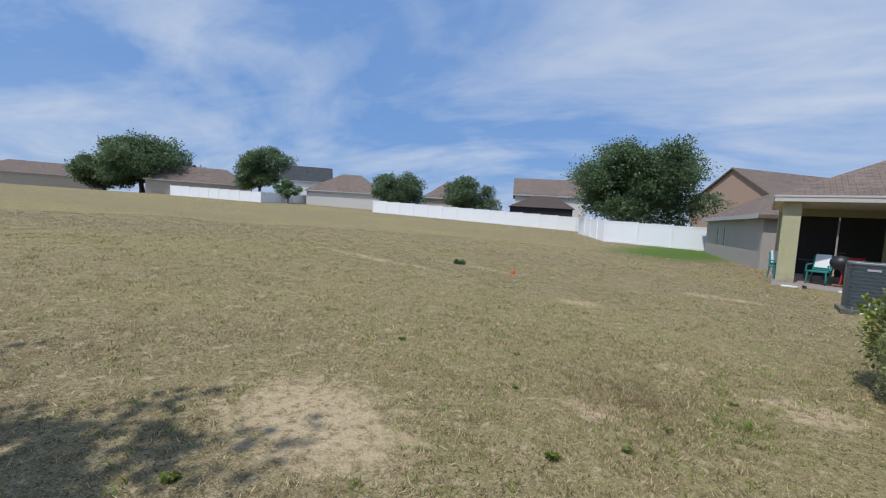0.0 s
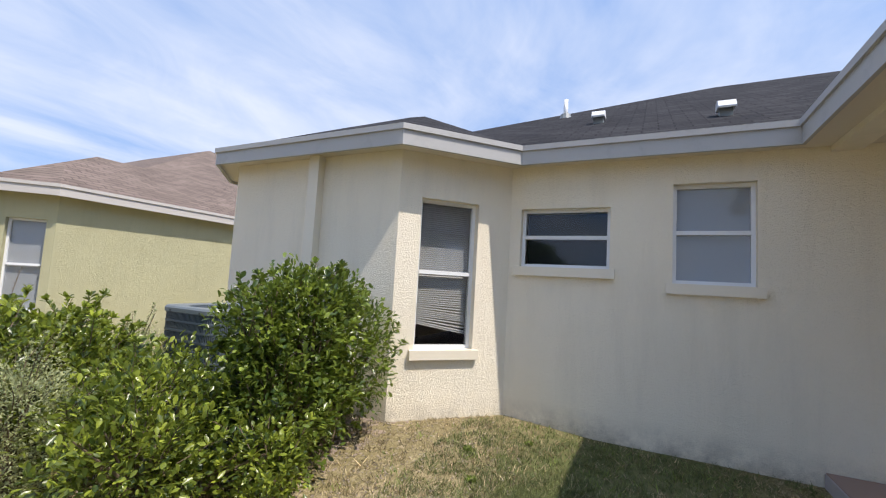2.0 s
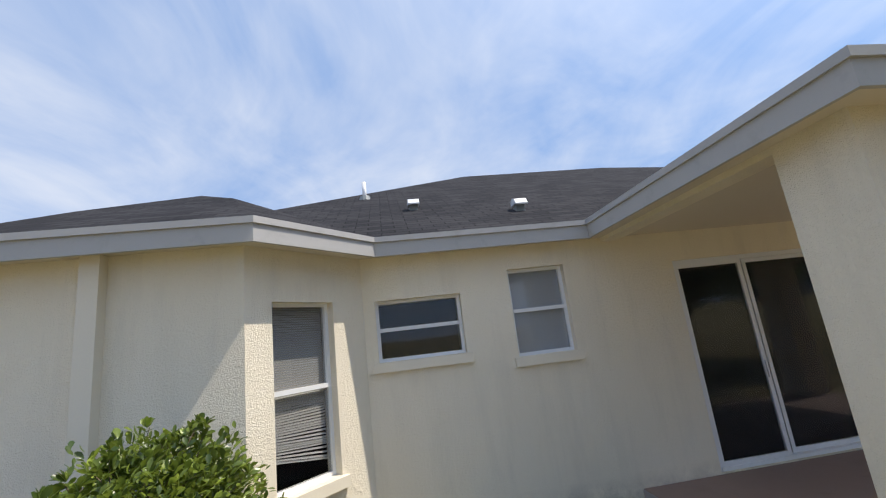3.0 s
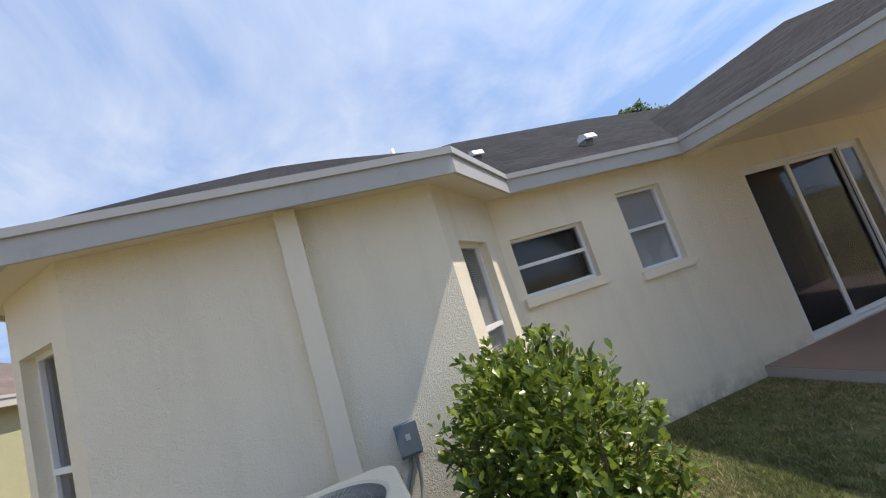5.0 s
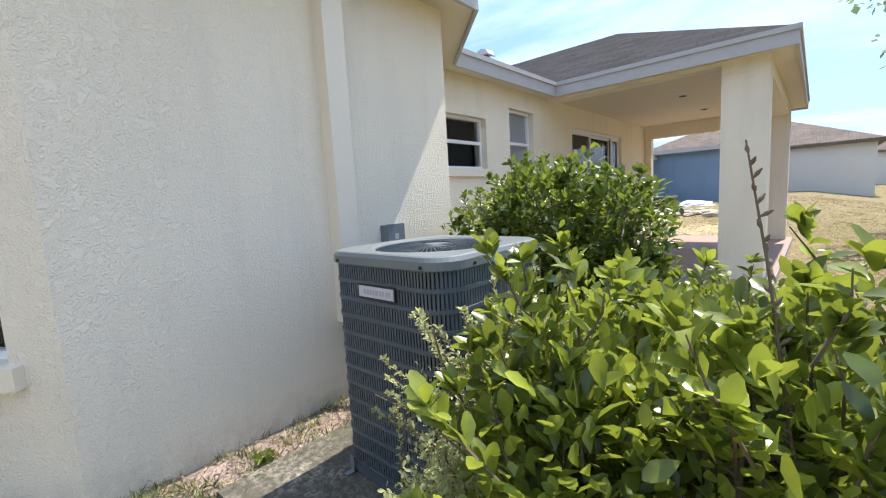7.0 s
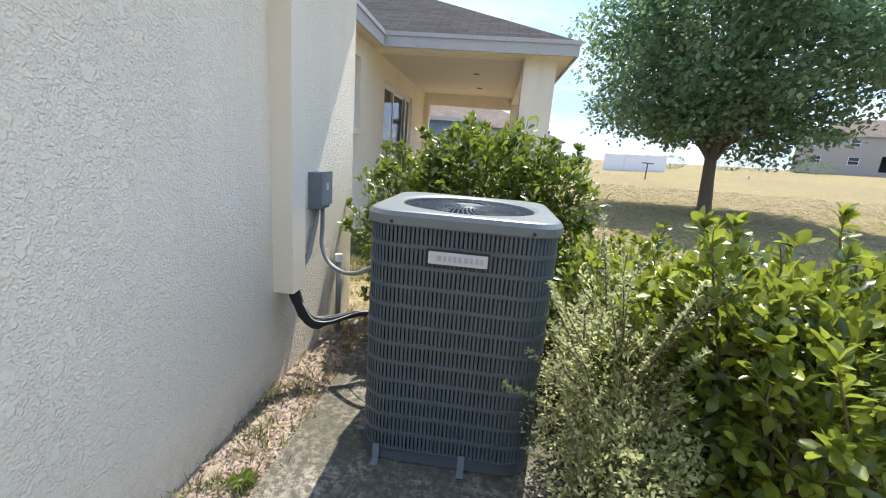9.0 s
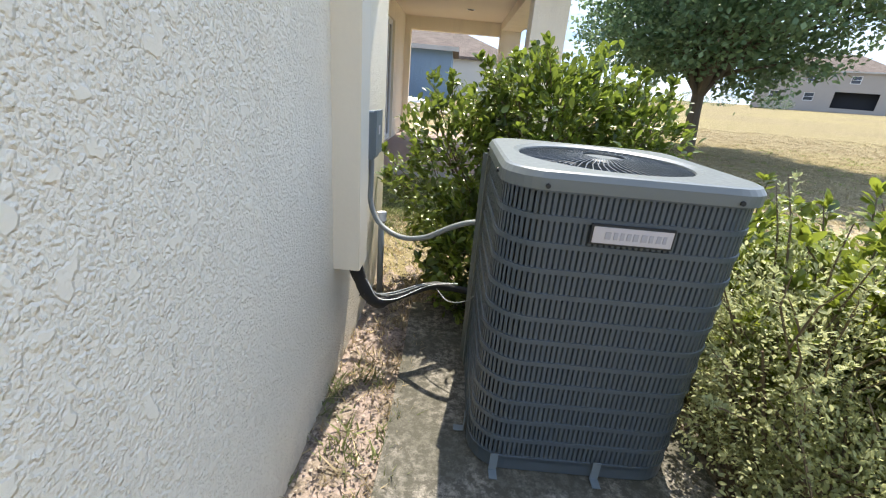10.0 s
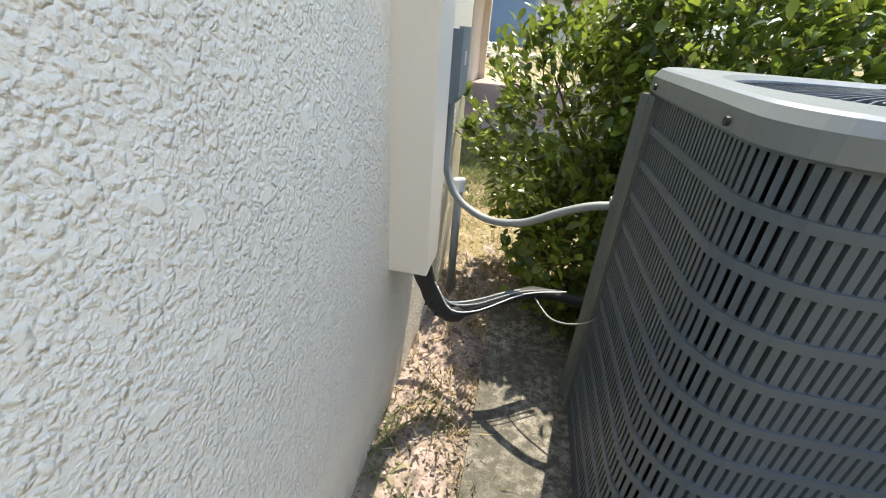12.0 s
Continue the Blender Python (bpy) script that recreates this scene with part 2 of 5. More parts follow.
    near = N.math("ADD", x, N.math("MULTIPLY", N.math("SUBTRACT", g2, 0.5), 2.2))
    in_x = N.math("MULTIPLY", N.math("LESS_THAN", near, -1.95), N.math("GREATER_THAN", x, -4.6))
    in_y = N.math("MULTIPLY", N.math("LESS_THAN", N.math("ADD", y, N.math("MULTIPLY", g2, 2.6)), -1.6), N.math("GREATER_THAN", y, -5.6))
    base = N.mix(N.math("MULTIPLY", in_x, in_y), base, mulch)
    # green turf beside the porch, darkened in colour for the shade there
    shaded_turf = N.math("MULTIPLY", spot(-3.6, -0.6, 1.5, 1.2), 0.75)
    base = N.mix(shaded_turf, base, (0.06, 0.085, 0.022))
    lush = spot(4.6, -31.5, 4.0, 8.5)
    base = N.mix(lush, base, N.mix(N.val(g1, 0.3, 0.7), (0.055, 0.095, 0.02), (0.115, 0.175, 0.04)))
    b = N.add("BsdfPrincipled", {"Base Color": base, "Roughness": 1.0, "Specular IOR Level": 0.08})
    h = N.math("ADD", N.math("MULTIPLY", g1, 0.5), g2)
    N.tree.links.new(N.add("Bump", {"Height": h, "Strength": 0.8, "Distance": N.math("ADD", 0.004, N.math("MULTIPLY", N.math("GREATER_THAN", x, -1.3), 0.03))}).outputs[0], b.inputs["Normal"])
    N.tree.links.new(b.outputs[0], N.add("OutputMaterial").inputs[0])
    return m


M_CREAM = stucco("cream_stucco", (0.86, 0.785, 0.64))
M_TRIM = surface("painted_trim", (0.78, 0.71, 0.58), 0.6, bump=0.001, vary=0.08)
M_FASCIA = surface("white_fascia_paint", (0.43, 0.425, 0.42), 0.55, vary=0.1, wear=0.3)
M_GREYTRIM = surface("grey_trim", (0.50, 0.47, 0.44), 0.6, vary=0.08)
M_MAT_MARK = surface("mark_grey", (0.38, 0.38, 0.44), 0.5)
M_SOFFIT = surface("soffit_paint", (0.70, 0.63, 0.52), 0.7, vary=0.08)
M_ROOF = shingles("charcoal_shingles", (0.042, 0.041, 0.044), (0.022, 0.022, 0.025))
M_VINYL = surface("white_window_frame", (0.78, 0.79, 0.80), 0.4, vary=0.04)
M_GLASS = glass("window_glass")
M_BLIND = surface("blind_slat", (0.62, 0.62, 0.60), 0.6, vary=0.05)
M_PALEBLIND = surface("pale_shade", (0.66, 0.70, 0.74), 0.6, vary=0.06)
# bluish near-black: the darkness of unlit rooms put into a colour
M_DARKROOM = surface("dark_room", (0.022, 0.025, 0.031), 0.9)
M_PATIO = surface("patio_concrete", (0.31, 0.22, 0.185), 0.75, bump=0.002, vary=0.2, wear=0.2)
M_SLAB = surface("bare_concrete", (0.38, 0.35, 0.35), 0.85, bump=0.001, vary=0.15, wear=0.2)
M_PAD = stained("pad_concrete", (0.34, 0.31, 0.265), (0.06, 0.058, 0.045))
M_STEEL = surface("grey_green_steel", (0.074, 0.094, 0.112), 0.42, metal=0.0, spec=0.5, vary=0.1)
M_POST = surface("post_paint", (0.095, 0.11, 0.105), 0.35, vary=0.2, wear=0.2, big=6)
M_TOPSTEEL = surface("light_grey_steel", (0.15, 0.17, 0.175), 0.38, spec=0.5, vary=0.08)
M_COIL = surface("coil_black", (0.02, 0.022, 0.025), 0.6)
M_PLATE = surface("silver_plate", (0.55, 0.55, 0.62), 0.35, metal=0.3, vary=0.05)
M_BOXGREY = surface("disconnect_paint", (0.165, 0.20, 0.225), 0.5, vary=0.08)
M_CONDUIT = surface("grey_conduit", (0.24, 0.26, 0.26), 0.5)
M_RUBBER = surface("black_insulation", (0.02, 0.02, 0.02), 0.7, bump=0.003, scale=120)
# near-black tone and strong patches paint shaded gaps into the shrub leaf colour
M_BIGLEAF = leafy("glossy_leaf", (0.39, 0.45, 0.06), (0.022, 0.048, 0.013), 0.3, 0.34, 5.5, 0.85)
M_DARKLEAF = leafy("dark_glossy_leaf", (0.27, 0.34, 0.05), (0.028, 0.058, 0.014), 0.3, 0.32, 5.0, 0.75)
M_FINELEAF = leafy("small_grey_leaf", (0.58, 0.60, 0.32), (0.16, 0.18, 0.08), 0.55, 0.5, 6.0, 0.5)
M_TREELEAF = leafy("tree_leaf", (0.26, 0.38, 0.19), (0.065, 0.13, 0.07), 0.5, 0.35, 1.3, 0.6)
M_OAKLEAF = leafy("oak_leaf", (0.17, 0.24, 0.11), (0.045, 0.08, 0.042), 0.5, 0.35, 0.5, 0.6)
M_GRASS = leafy("dry_grass", (0.70, 0.56, 0.335), (0.06, 0.052, 0.024), 0.8, 0.2, 7.0, 0.6)
M_SPARSE = leafy("sparse_shade_grass", (0.28, 0.31, 0.11), (0.065, 0.08, 0.03), 0.8, 0.2, 5.0, 0.8)
M_LITTER = leafy("litter", (0.50, 0.42, 0.34), (0.055, 0.042, 0.035), 0.9, 0.1, 9.0, 0.8)
M_GREENGRASS = leafy("green_weed", (0.27, 0.34, 0.07), (0.12, 0.17, 0.035), 0.7, 0.25)
M_BARK = surface("bark", (0.14, 0.115, 0.085), 0.95, bump=0.02, scale=25, vary=0.5)
M_TWIG = surface("twig", (0.16, 0.12, 0.08), 0.9)
M_FENCE = surface("white_vinyl_fence", (0.80, 0.81, 0.83), 0.45, vary=0.04)
M_OLIVE = stucco("olive_stucco", (0.45, 0.43, 0.27))
M_BROWNROOF = shingles("brown_shingles", (0.20, 0.155, 0.135), (0.15, 0.118, 0.10))
M_GREYHOUSE = surface("grey_render", (0.36, 0.33, 0.30), 0.85, vary=0.1)
M_PALEHOUSE = surface("pale_render", (0.62, 0.60, 0.56), 0.85, vary=0.08)
M_TANHOUSE = surface("tan_render", (0.46, 0.40, 0.33), 0.85, vary=0.08)
M_BRICKY = surface("red_brown_render", (0.34, 0.24, 0.18), 0.85, vary=0.15)
M_BLUE = stucco("blue_stucco", (0.20, 0.30, 0.43))
M_DARKROOF = shingles("dark_grey_shingles", (0.07, 0.075, 0.08), (0.05, 0.052, 0.056))
M_GREYROOF = shingles("grey_brown_shingles", (0.20, 0.165, 0.14), (0.15, 0.12, 0.105))
M_GROUND = ground_material("dry_lawn")
M_SCREEN = surface("dark_insect_screen", (0.02, 0.02, 0.022), 0.7)


# ---- mesh helpers ----
def part(name, bm, material, parent=None, label="", smooth=False, kind=""):
    me = bpy.data.meshes.new(name)
    bm.to_mesh(me)
    bm.free()
    me.materials.append(material)
    if smooth:
        me.shade_smooth()
    ob = new(name, me)
    ob.parent = parent
    return tagged(ob, label=label, kind=kind)


def thing(name, at, label, category, group="", kind=""):
    ob = new(name)
    ob.location = at
    ob.empty_display_size = 0.1
    return tagged(ob, label=label, category=category, group=group, kind=kind)


def box(bm, x0, x1, y0, y1, z0, z1, m=None):
    vs = [bm.verts.new((x, y, z)) for z in (z0, z1) for x, y in ((x0, y0), (x1, y0), (x1, y1), (x0, y1))]
    if m is not None:
        for v in vs:
            v.co = m @ v.co
    for f in ((3, 2, 1, 0), (4, 5, 6, 7), (0, 1, 5, 4), (1, 2, 6, 5), (2, 3, 7, 6), (3, 0, 4, 7)):
        bm.faces.new([vs[i] for i in f])
    return vs


def boxes(*specs, m=None):
    bm = bmesh.new()
    for s in specs:
        box(bm, *s, m=m)
    return bm


def bevel(bm, w, seg=2):
    bmesh.ops.bevel(bm, geom=[e for e in bm.edges if e.is_manifold and e.calc_face_angle(0) > 0.6], offset=w, segments=seg, affect="EDGES", profile=0.6)
    return bm


def prism(bm, pts, z0, z1):
    lo = [bm.verts.new((x, y, z0)) for x, y in pts]
    hi = [bm.verts.new((x, y, z1)) for x, y in pts]
    n = len(pts)
    bm.faces.new(lo[::-1])
    bm.faces.new(hi)
    for i in range(n):
        bm.faces.new((lo[i], lo[(i + 1) % n], hi[(i + 1) % n], hi[i]))


def tube(bm, pts, radii, seg=8):
    """A tube along points with a radius at each."""
    if not isinstance(radii, (list, tuple)):
        radii = [radii] * len(pts)
    pts = [Vector(p) for p in pts]
    rings = []
    for i, (p, r) in enumerate(zip(pts, radii)):
        d = (pts[min(i + 1, len(pts) - 1)] - pts[max(i - 1, 0)]).normalized()
        a = d.orthogonal().normalized() if not rings else (last - d * last.dot(d)).normalized()
        last = a
        b = d.cross(a)
        rings.append([bm.verts.new(p + (a * math.cos(t) + b * math.sin(t)) * r) for t in [2 * math.pi * k / seg for k in range(seg)]])
    for r0, r1 in zip(rings, rings[1:]):
        for k in range(seg):
            bm.faces.new((r0[k], r0[(k + 1) % seg], r1[(k + 1) % seg], r1[k]))
    bm.faces.new(rings[0][::-1])
    bm.faces.new(rings[-1])


def convex(planes, lo=(-60, -60, 0), hi=(60, 60, 40)):
    """The solid inside planes (point, outward normal) and a box, as the hull of its corners."""
    ps = [(Vector(n).normalized(), Vector(n).normalized().dot(Vector(c))) for c, n in planes]
    for k in range(3):
        e = Vector([1.0 if q == k else 0.0 for q in range(3)])
        ps += [(e, hi[k]), (-e, -lo[k])]
    corners = []
    for a, b, c in itertools.combinations(ps, 3):
        m = Matrix((a[0], b[0], c[0]))
        if abs(m.determinant()) < 1e-6:
            continue
        p = m.inverted() @ Vector((a[1], b[1], c[1]))
        if all(n.dot(p) <= d + 1e-4 for n, d in ps) and all((p - q).length > 1e-3 for q in corners):
            corners.append(p)
    bm = bmesh.new()
    bmesh.ops.convex_hull(bm, input=[bm.verts.new(p) for p in corners])
    bmesh.ops.dissolve_limit(bm, angle_limit=0.01, verts=bm.verts, edges=bm.edges)
    bmesh.ops.recalc_face_normals(bm, faces=bm.faces)
    return bm


def slope(a, b, z, pitch=0.5):
    """The roof plane that rises from the eave line a-b (footprint to its left) at height z."""
    d = Vector((b[0] - a[0], b[1] - a[1], 0)).normalized()
    inward = Vector((-d.y, d.x, 0))
    return (Vector((a[0], a[1], z)), (Vector((0, 0, 1)) - inward * pitch).normalized())


def edge_wall(a, b):
    d = Vector((b[0] - a[0], b[1] - a[1], 0)).normalized()
    return (Vector((a[0], a[1], 0)), Vector((d.y, -d.x, 0)))


def merge(bm, other):
    me = bpy.data.meshes.new("tmp")
    other.to_mesh(me)
    other.free()
    bm.from_mesh(me)
    bpy.data.meshes.remove(me)


def line_frame(a, b):
    """Matrix whose x runs from a to b, y points inward (left), z up."""
    d = Vector((b[0] - a[0], b[1] - a[1], 0)).normalized()
    return Matrix(((d.x, -d.y, 0, a[0]), (d.y, d.x, 0, a[1]), (0, 0, 1, 0), (0, 0, 0, 1)))


def wall_panel(bm, a, b, z0, z1, thick, holes=()):
    """A wall from a to b, outer face on the line, thickness to its left, holes (s0, s1, z0, z1) cut through."""
    m = line_frame(a, b)
    length = math.hypot(b[0] - a[0], b[1] - a[1])
    ss = sorted({0.0, length, *[h[0] for h in holes], *[h[1] for h in holes]})
    zs = sorted({z0, z1, *[h[2] for h in holes], *[h[3] for h in holes]})

    def solid(i, j):
        if not (0 <= i < len(ss) - 1 and 0 <= j < len(zs) - 1):
            return False
        s, z = (ss[i] + ss[i + 1]) / 2, (zs[j] + zs[j + 1]) / 2
        return not any(h[0] < s < h[1] and h[2] < z < h[3] for h in holes)

    def quad(*c):
        bm.faces.new([bm.verts.new(m @ Vector(p)) for p in c])

    for i in range(len(ss) - 1):
        for j in range(len(zs) - 1):
            if not solid(i, j):
                continue
            s0, s1, a0, a1 = ss[i], ss[i + 1], zs[j], zs[j + 1]
            quad((s0, 0, a0), (s1, 0, a0), (s1, 0, a1), (s0, 0, a1))
            quad((s0, thick, a1), (s1, thick, a1), (s1, thick, a0), (s0, thick, a0))
            if i > 0 and not solid(i - 1, j):
                quad((s0, 0, a0), (s0, 0, a1), (s0, thick, a1), (s0, thick, a0))
            if i < len(ss) - 2 and not solid(i + 1, j):
                quad((s1, 0, a1), (s1, 0, a0), (s1, thick, a0), (s1, thick, a1))
            if not solid(i, j - 1):
                quad((s0, 0, a0), (s0, thick, a0), (s1, thick, a0), (s1, 0, a0))
            if not solid(i, j + 1):
                quad((s0, 0, a1), (s1, 0, a1), (s1, thick, a1), (s0, thick, a1))
    bmesh.ops.remove_doubles(bm, verts=bm.verts, dist=0.0005)


def rings(bm, ring_pts):
    """Skin a list of closed rings of points."""
    vv = [[bm.verts.new(p) for p in r] for r in ring_pts]
    n = len(vv[0])
    for r0, r1 in zip(vv, vv[1:]):
        for k in range(n):
            bm.faces.new((r0[k], r0[(k + 1) % n], r1[(k + 1) % n], r1[k]))
    return vv


def flip(bm, on):
    if on:
        for v in bm.verts:
            v.co.y = -v.co.y
        bmesh.ops.reverse_faces(bm, faces=bm.faces)
    return bm


def ground_z(x, y):
    z = 0.034 * max(0.0, x - 4.0) if x < 94 else 3.06 + 0.008 * (x - 94)
    z = min(z, 4.5)
    z += 0.45 * min(max((y - 7) / 9, 0), 1) * min(max((1 - x) / 2.5, 0), 1)
    z += 0.012 * min(max(0.0, y - 15), 60)
    t = min(max((-y - 6.5) / 4.0, 0), 1)
    z -= 0.2 * t * t * (3 - 2 * t)
    if -8 < y < -1:
        z += 0.07 * min(max((-2.9 - x) / 0.5, 0), 1) * min(-1 - y, 1) * min((y + 8) / 1.5, 1)
    t = min(max((-y - 30) / 12.0, 0), 1)
    z += 0.3 * t
    return z


# ---- ground ----
def build_ground():
    """One sheet, fine near the walk and coarse to the horizon."""
    def axis(c, fine, span):
        out, s, step = [0.0], 0.0, fine
        while s < span:
            s += step
            out.append(s)
            if s > 9:
                step *= 1.22
        return [c - v for v in out[:0:-1]] + [c + v for v in out]
    xs, ys = axis(-1.5, 0.22, 2500), axis(-3.0, 0.22, 2500)
    verts = []
    for y in ys:
        for x in xs:
            near = max(0.0, 1 - math.hypot(x + 1.5, y + 3) / 30)
            dz = (noise.noise(Vector((x * 0.9, y * 0.9, 0))) * 0.03 + noise.noise(Vector((x * 3.1, y * 3.1, 4))) * 0.012) * near
            if x < -1.6:
                dz *= 0.3
            verts.append((x, y, ground_z(x, y) + dz - 0.006))
    w = len(xs)
    faces = [(j * w + i, j * w + i + 1, (j + 1) * w + i + 1, (j + 1) * w + i) for j in range(len(ys) - 1) for i in range(w - 1)]
    me = bpy.data.meshes.new("ground")
    me.from_pydata(verts, [], faces)
    me.materials.append(M_GROUND)
    me.shade_smooth()
    tagged(new("ground", me), "dry patchy straw and olive lawn with bare sand", "ground", kind="structure")


build_ground()


# ---- houses ----
EAVE = 3.0


def window(parent, a, b, s0, s1, z0, z1, rail, mirror, look_in, label, wall_t=0.2):
    """A single-hung window in the wall line a-b: frame in the recess, rail, sill, panes, blind."""
    m = line_frame(a, b)
    w = 0.035
    rec = 0.085
    specs = [(s0, s0 + w, rec, rec + 0.06, z0, z1), (s1 - w, s1, rec, rec + 0.06, z0, z1),
             (s0 + w, s1 - w, rec, rec + 0.06, z0, z0 + w), (s0 + w, s1 - w, rec, rec + 0.06, z1 - w, z1)]
    if rail:
        specs.append((s0 + w, s1 - w, rec - 0.012, rec + 0.03, rail - 0.02, rail + 0.02))
    win = part("window", flip(bevel(boxes(*specs, m=m), 0.004, 1), mirror), M_VINYL, parent, label)
    for lo, hi, off in (((z0 + w, rail - 0.02, 0.022), (rail + 0.02, z1 - w, 0.034)) if rail else ((z0 + w, z1 - w, 0.03),)):
        part("pane", flip(boxes((s0 + w, s1 - w, rec + off, rec + off + 0.005, lo, hi), m=m), mirror), M_GLASS, win)
    part("sill", flip(bevel(boxes((s0 - 0.055, s1 + 0.055, -0.05, rec - 0.002, z0 - 0.10, z0 - 0.003), m=m), 0.012), mirror), M_TRIM if not mirror else M_OLIVE, win)
    if look_in == "blind":
        bm = bmesh.new()
        z = z1 - 0.05
        k = 0
        while z > z0 + 0.03:
            t = (z1 - z) / (z1 - z0)
            lean = 0.0
            if t > 0.62:
                lean = (t - 0.62) * 0.9
            if t < 0.86:
                mm = m @ Matrix.Translation((0, 0, 0))
                vs = box(bm, s0 + w + 0.004, s1 - w - 0.004, rec + 0.062, rec + 0.066, z - 0.0085, z + 0.0085)
                for v in vs:
                    f = (v.co.x - s0) / (s1 - s0)
                    v.co.y += 0.006 if v.co.z > z else -0.002
                    v.co.z -= lean * f * (0.55 + 0.1 * math.sin(k)) - lean * 0.12
                    v.co.z = max(v.co.z, z0 + 0.03)
                    v.co = mm @ v.co
            z -= 0.022
            k += 1
        part("blind", flip(bm, mirror), M_BLIND, win, "grey horizontal slat blind with sagging lower slats")
    elif look_in == "shade":
        bm = bmesh.new()
        box(bm, s0 + w, s1 - w, rec + 0.055, rec + 0.06, z0 + w, z1 - w, m=m)
        part("blind", flip(bm, mirror), M_PALEBLIND, win, "pale grey lowered window shade")
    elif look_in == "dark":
        # black sheet behind the panes stands in for the room's darkness
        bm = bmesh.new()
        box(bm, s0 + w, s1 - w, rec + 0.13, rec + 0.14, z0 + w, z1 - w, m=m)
        part("dark_room_sheet", flip(bm, mirror), M_DARKROOM, win)
    return win


def slider(parent, a, b, s0, s1, z0, z1, mirror, label):
    m = line_frame(a, b)
    w = 0.05
    door = part("sliding_door", flip(bevel(boxes((s0, s0 + w, 0.05, 0.15, z0, z1), (s1 - w, s1, 0.05, 0.15, z0, z1), (s0 + w, s1 - w, 0.05, 0.15, z1 - w, z1),
                                                 (s0 + w, s1 - w, 0.04, 0.16, z0, z0 + 0.04), m=m), 0.005, 1), mirror), M_VINYL, parent, label)
    lo, hi, f = z0 + 0.04, z1 - w, 0.05
    # the middle leaf stands partly open behind the first, the last is covered by a screen
    for u0, u1, off in ((s0 + w, s0 + 0.95, 0.055), (s0 + 1.02, s0 + 2.10, 0.115), (s0 + 2.07, s1 - w, 0.055)):
        leaf = part("door_panel", flip(boxes((u0, u0 + f, off, off + 0.03, lo, hi), (u1 - f, u1, off, off + 0.03, lo, hi), (u0 + f, u1 - f, off, off + 0.03, lo, lo + f),
                                             (u0 + f, u1 - f, off, off + 0.03, hi - f, hi), m=m), mirror), M_VINYL, door)
        part("pane", flip(boxes((u0 + f, u1 - f, off + 0.012, off + 0.018, lo + f, hi - f), m=m), mirror), M_GLASS, leaf)
    part("insect_screen", flip(boxes((s0 + 2.12, s1 - w - 0.01, 0.100, 0.104, lo + f, hi - f), m=m), mirror), M_SCREEN, door)
    part("door_handle", flip(bevel(boxes((s0 + 0.905, s0 + 0.925, 0.03, 0.054, 1.02, 1.22), m=m), 0.004, 1), mirror), M_VINYL, door)
    # added near-black sheet in place of the unlit room behind the door
    part("unlit_room_sheet", flip(boxes((s0 + 0.05, s1 - 0.05, 0.19, 0.2, z0 + 0.05, z1 - 0.05), m=m), mirror), M_DARKROOM, door)
    return door


# footprint corners of the wall line, from the far side round the garden side
WALL = [(-18.2, -6.02), (-4.21, -6.02), (-3.56, -5.37), (-3.56, -2.86), (-4.55, -1.97), (-4.55, 6.15), (-8.0, 6.15), (-8.0, 12.0), (-18.2, 12.0)]
EAVES0 = [(-18.46, -6.28), (-4.10, -6.28), (-3.3, -5.48), (-3.3, -2.70), (-4.29, -1.79), (-4.29, 0.6), (-1.46, 0.6), (-1.46, 6.4), (-7.74, 6.4), (-7.74, 12.26), (-18.46, 12.26)]


def offset_path(pts, d):
    """The closed path moved d to the right of its direction."""
    out = []
    n = len(pts)
    for i in range(n):
        p, a, b = Vector(pts[i]), Vector(pts[i - 1]), Vector(pts[(i + 1) % n])
        u, v = (p - a).normalized(), (b - p).normalized()
        nu, nv = Vector((u.y, -u.x)), Vector((v.y, -v.x))
        k = (nu + nv)
        out.append(tuple(p + k * (d / (1 + nu.dot(nv)))))
    return out


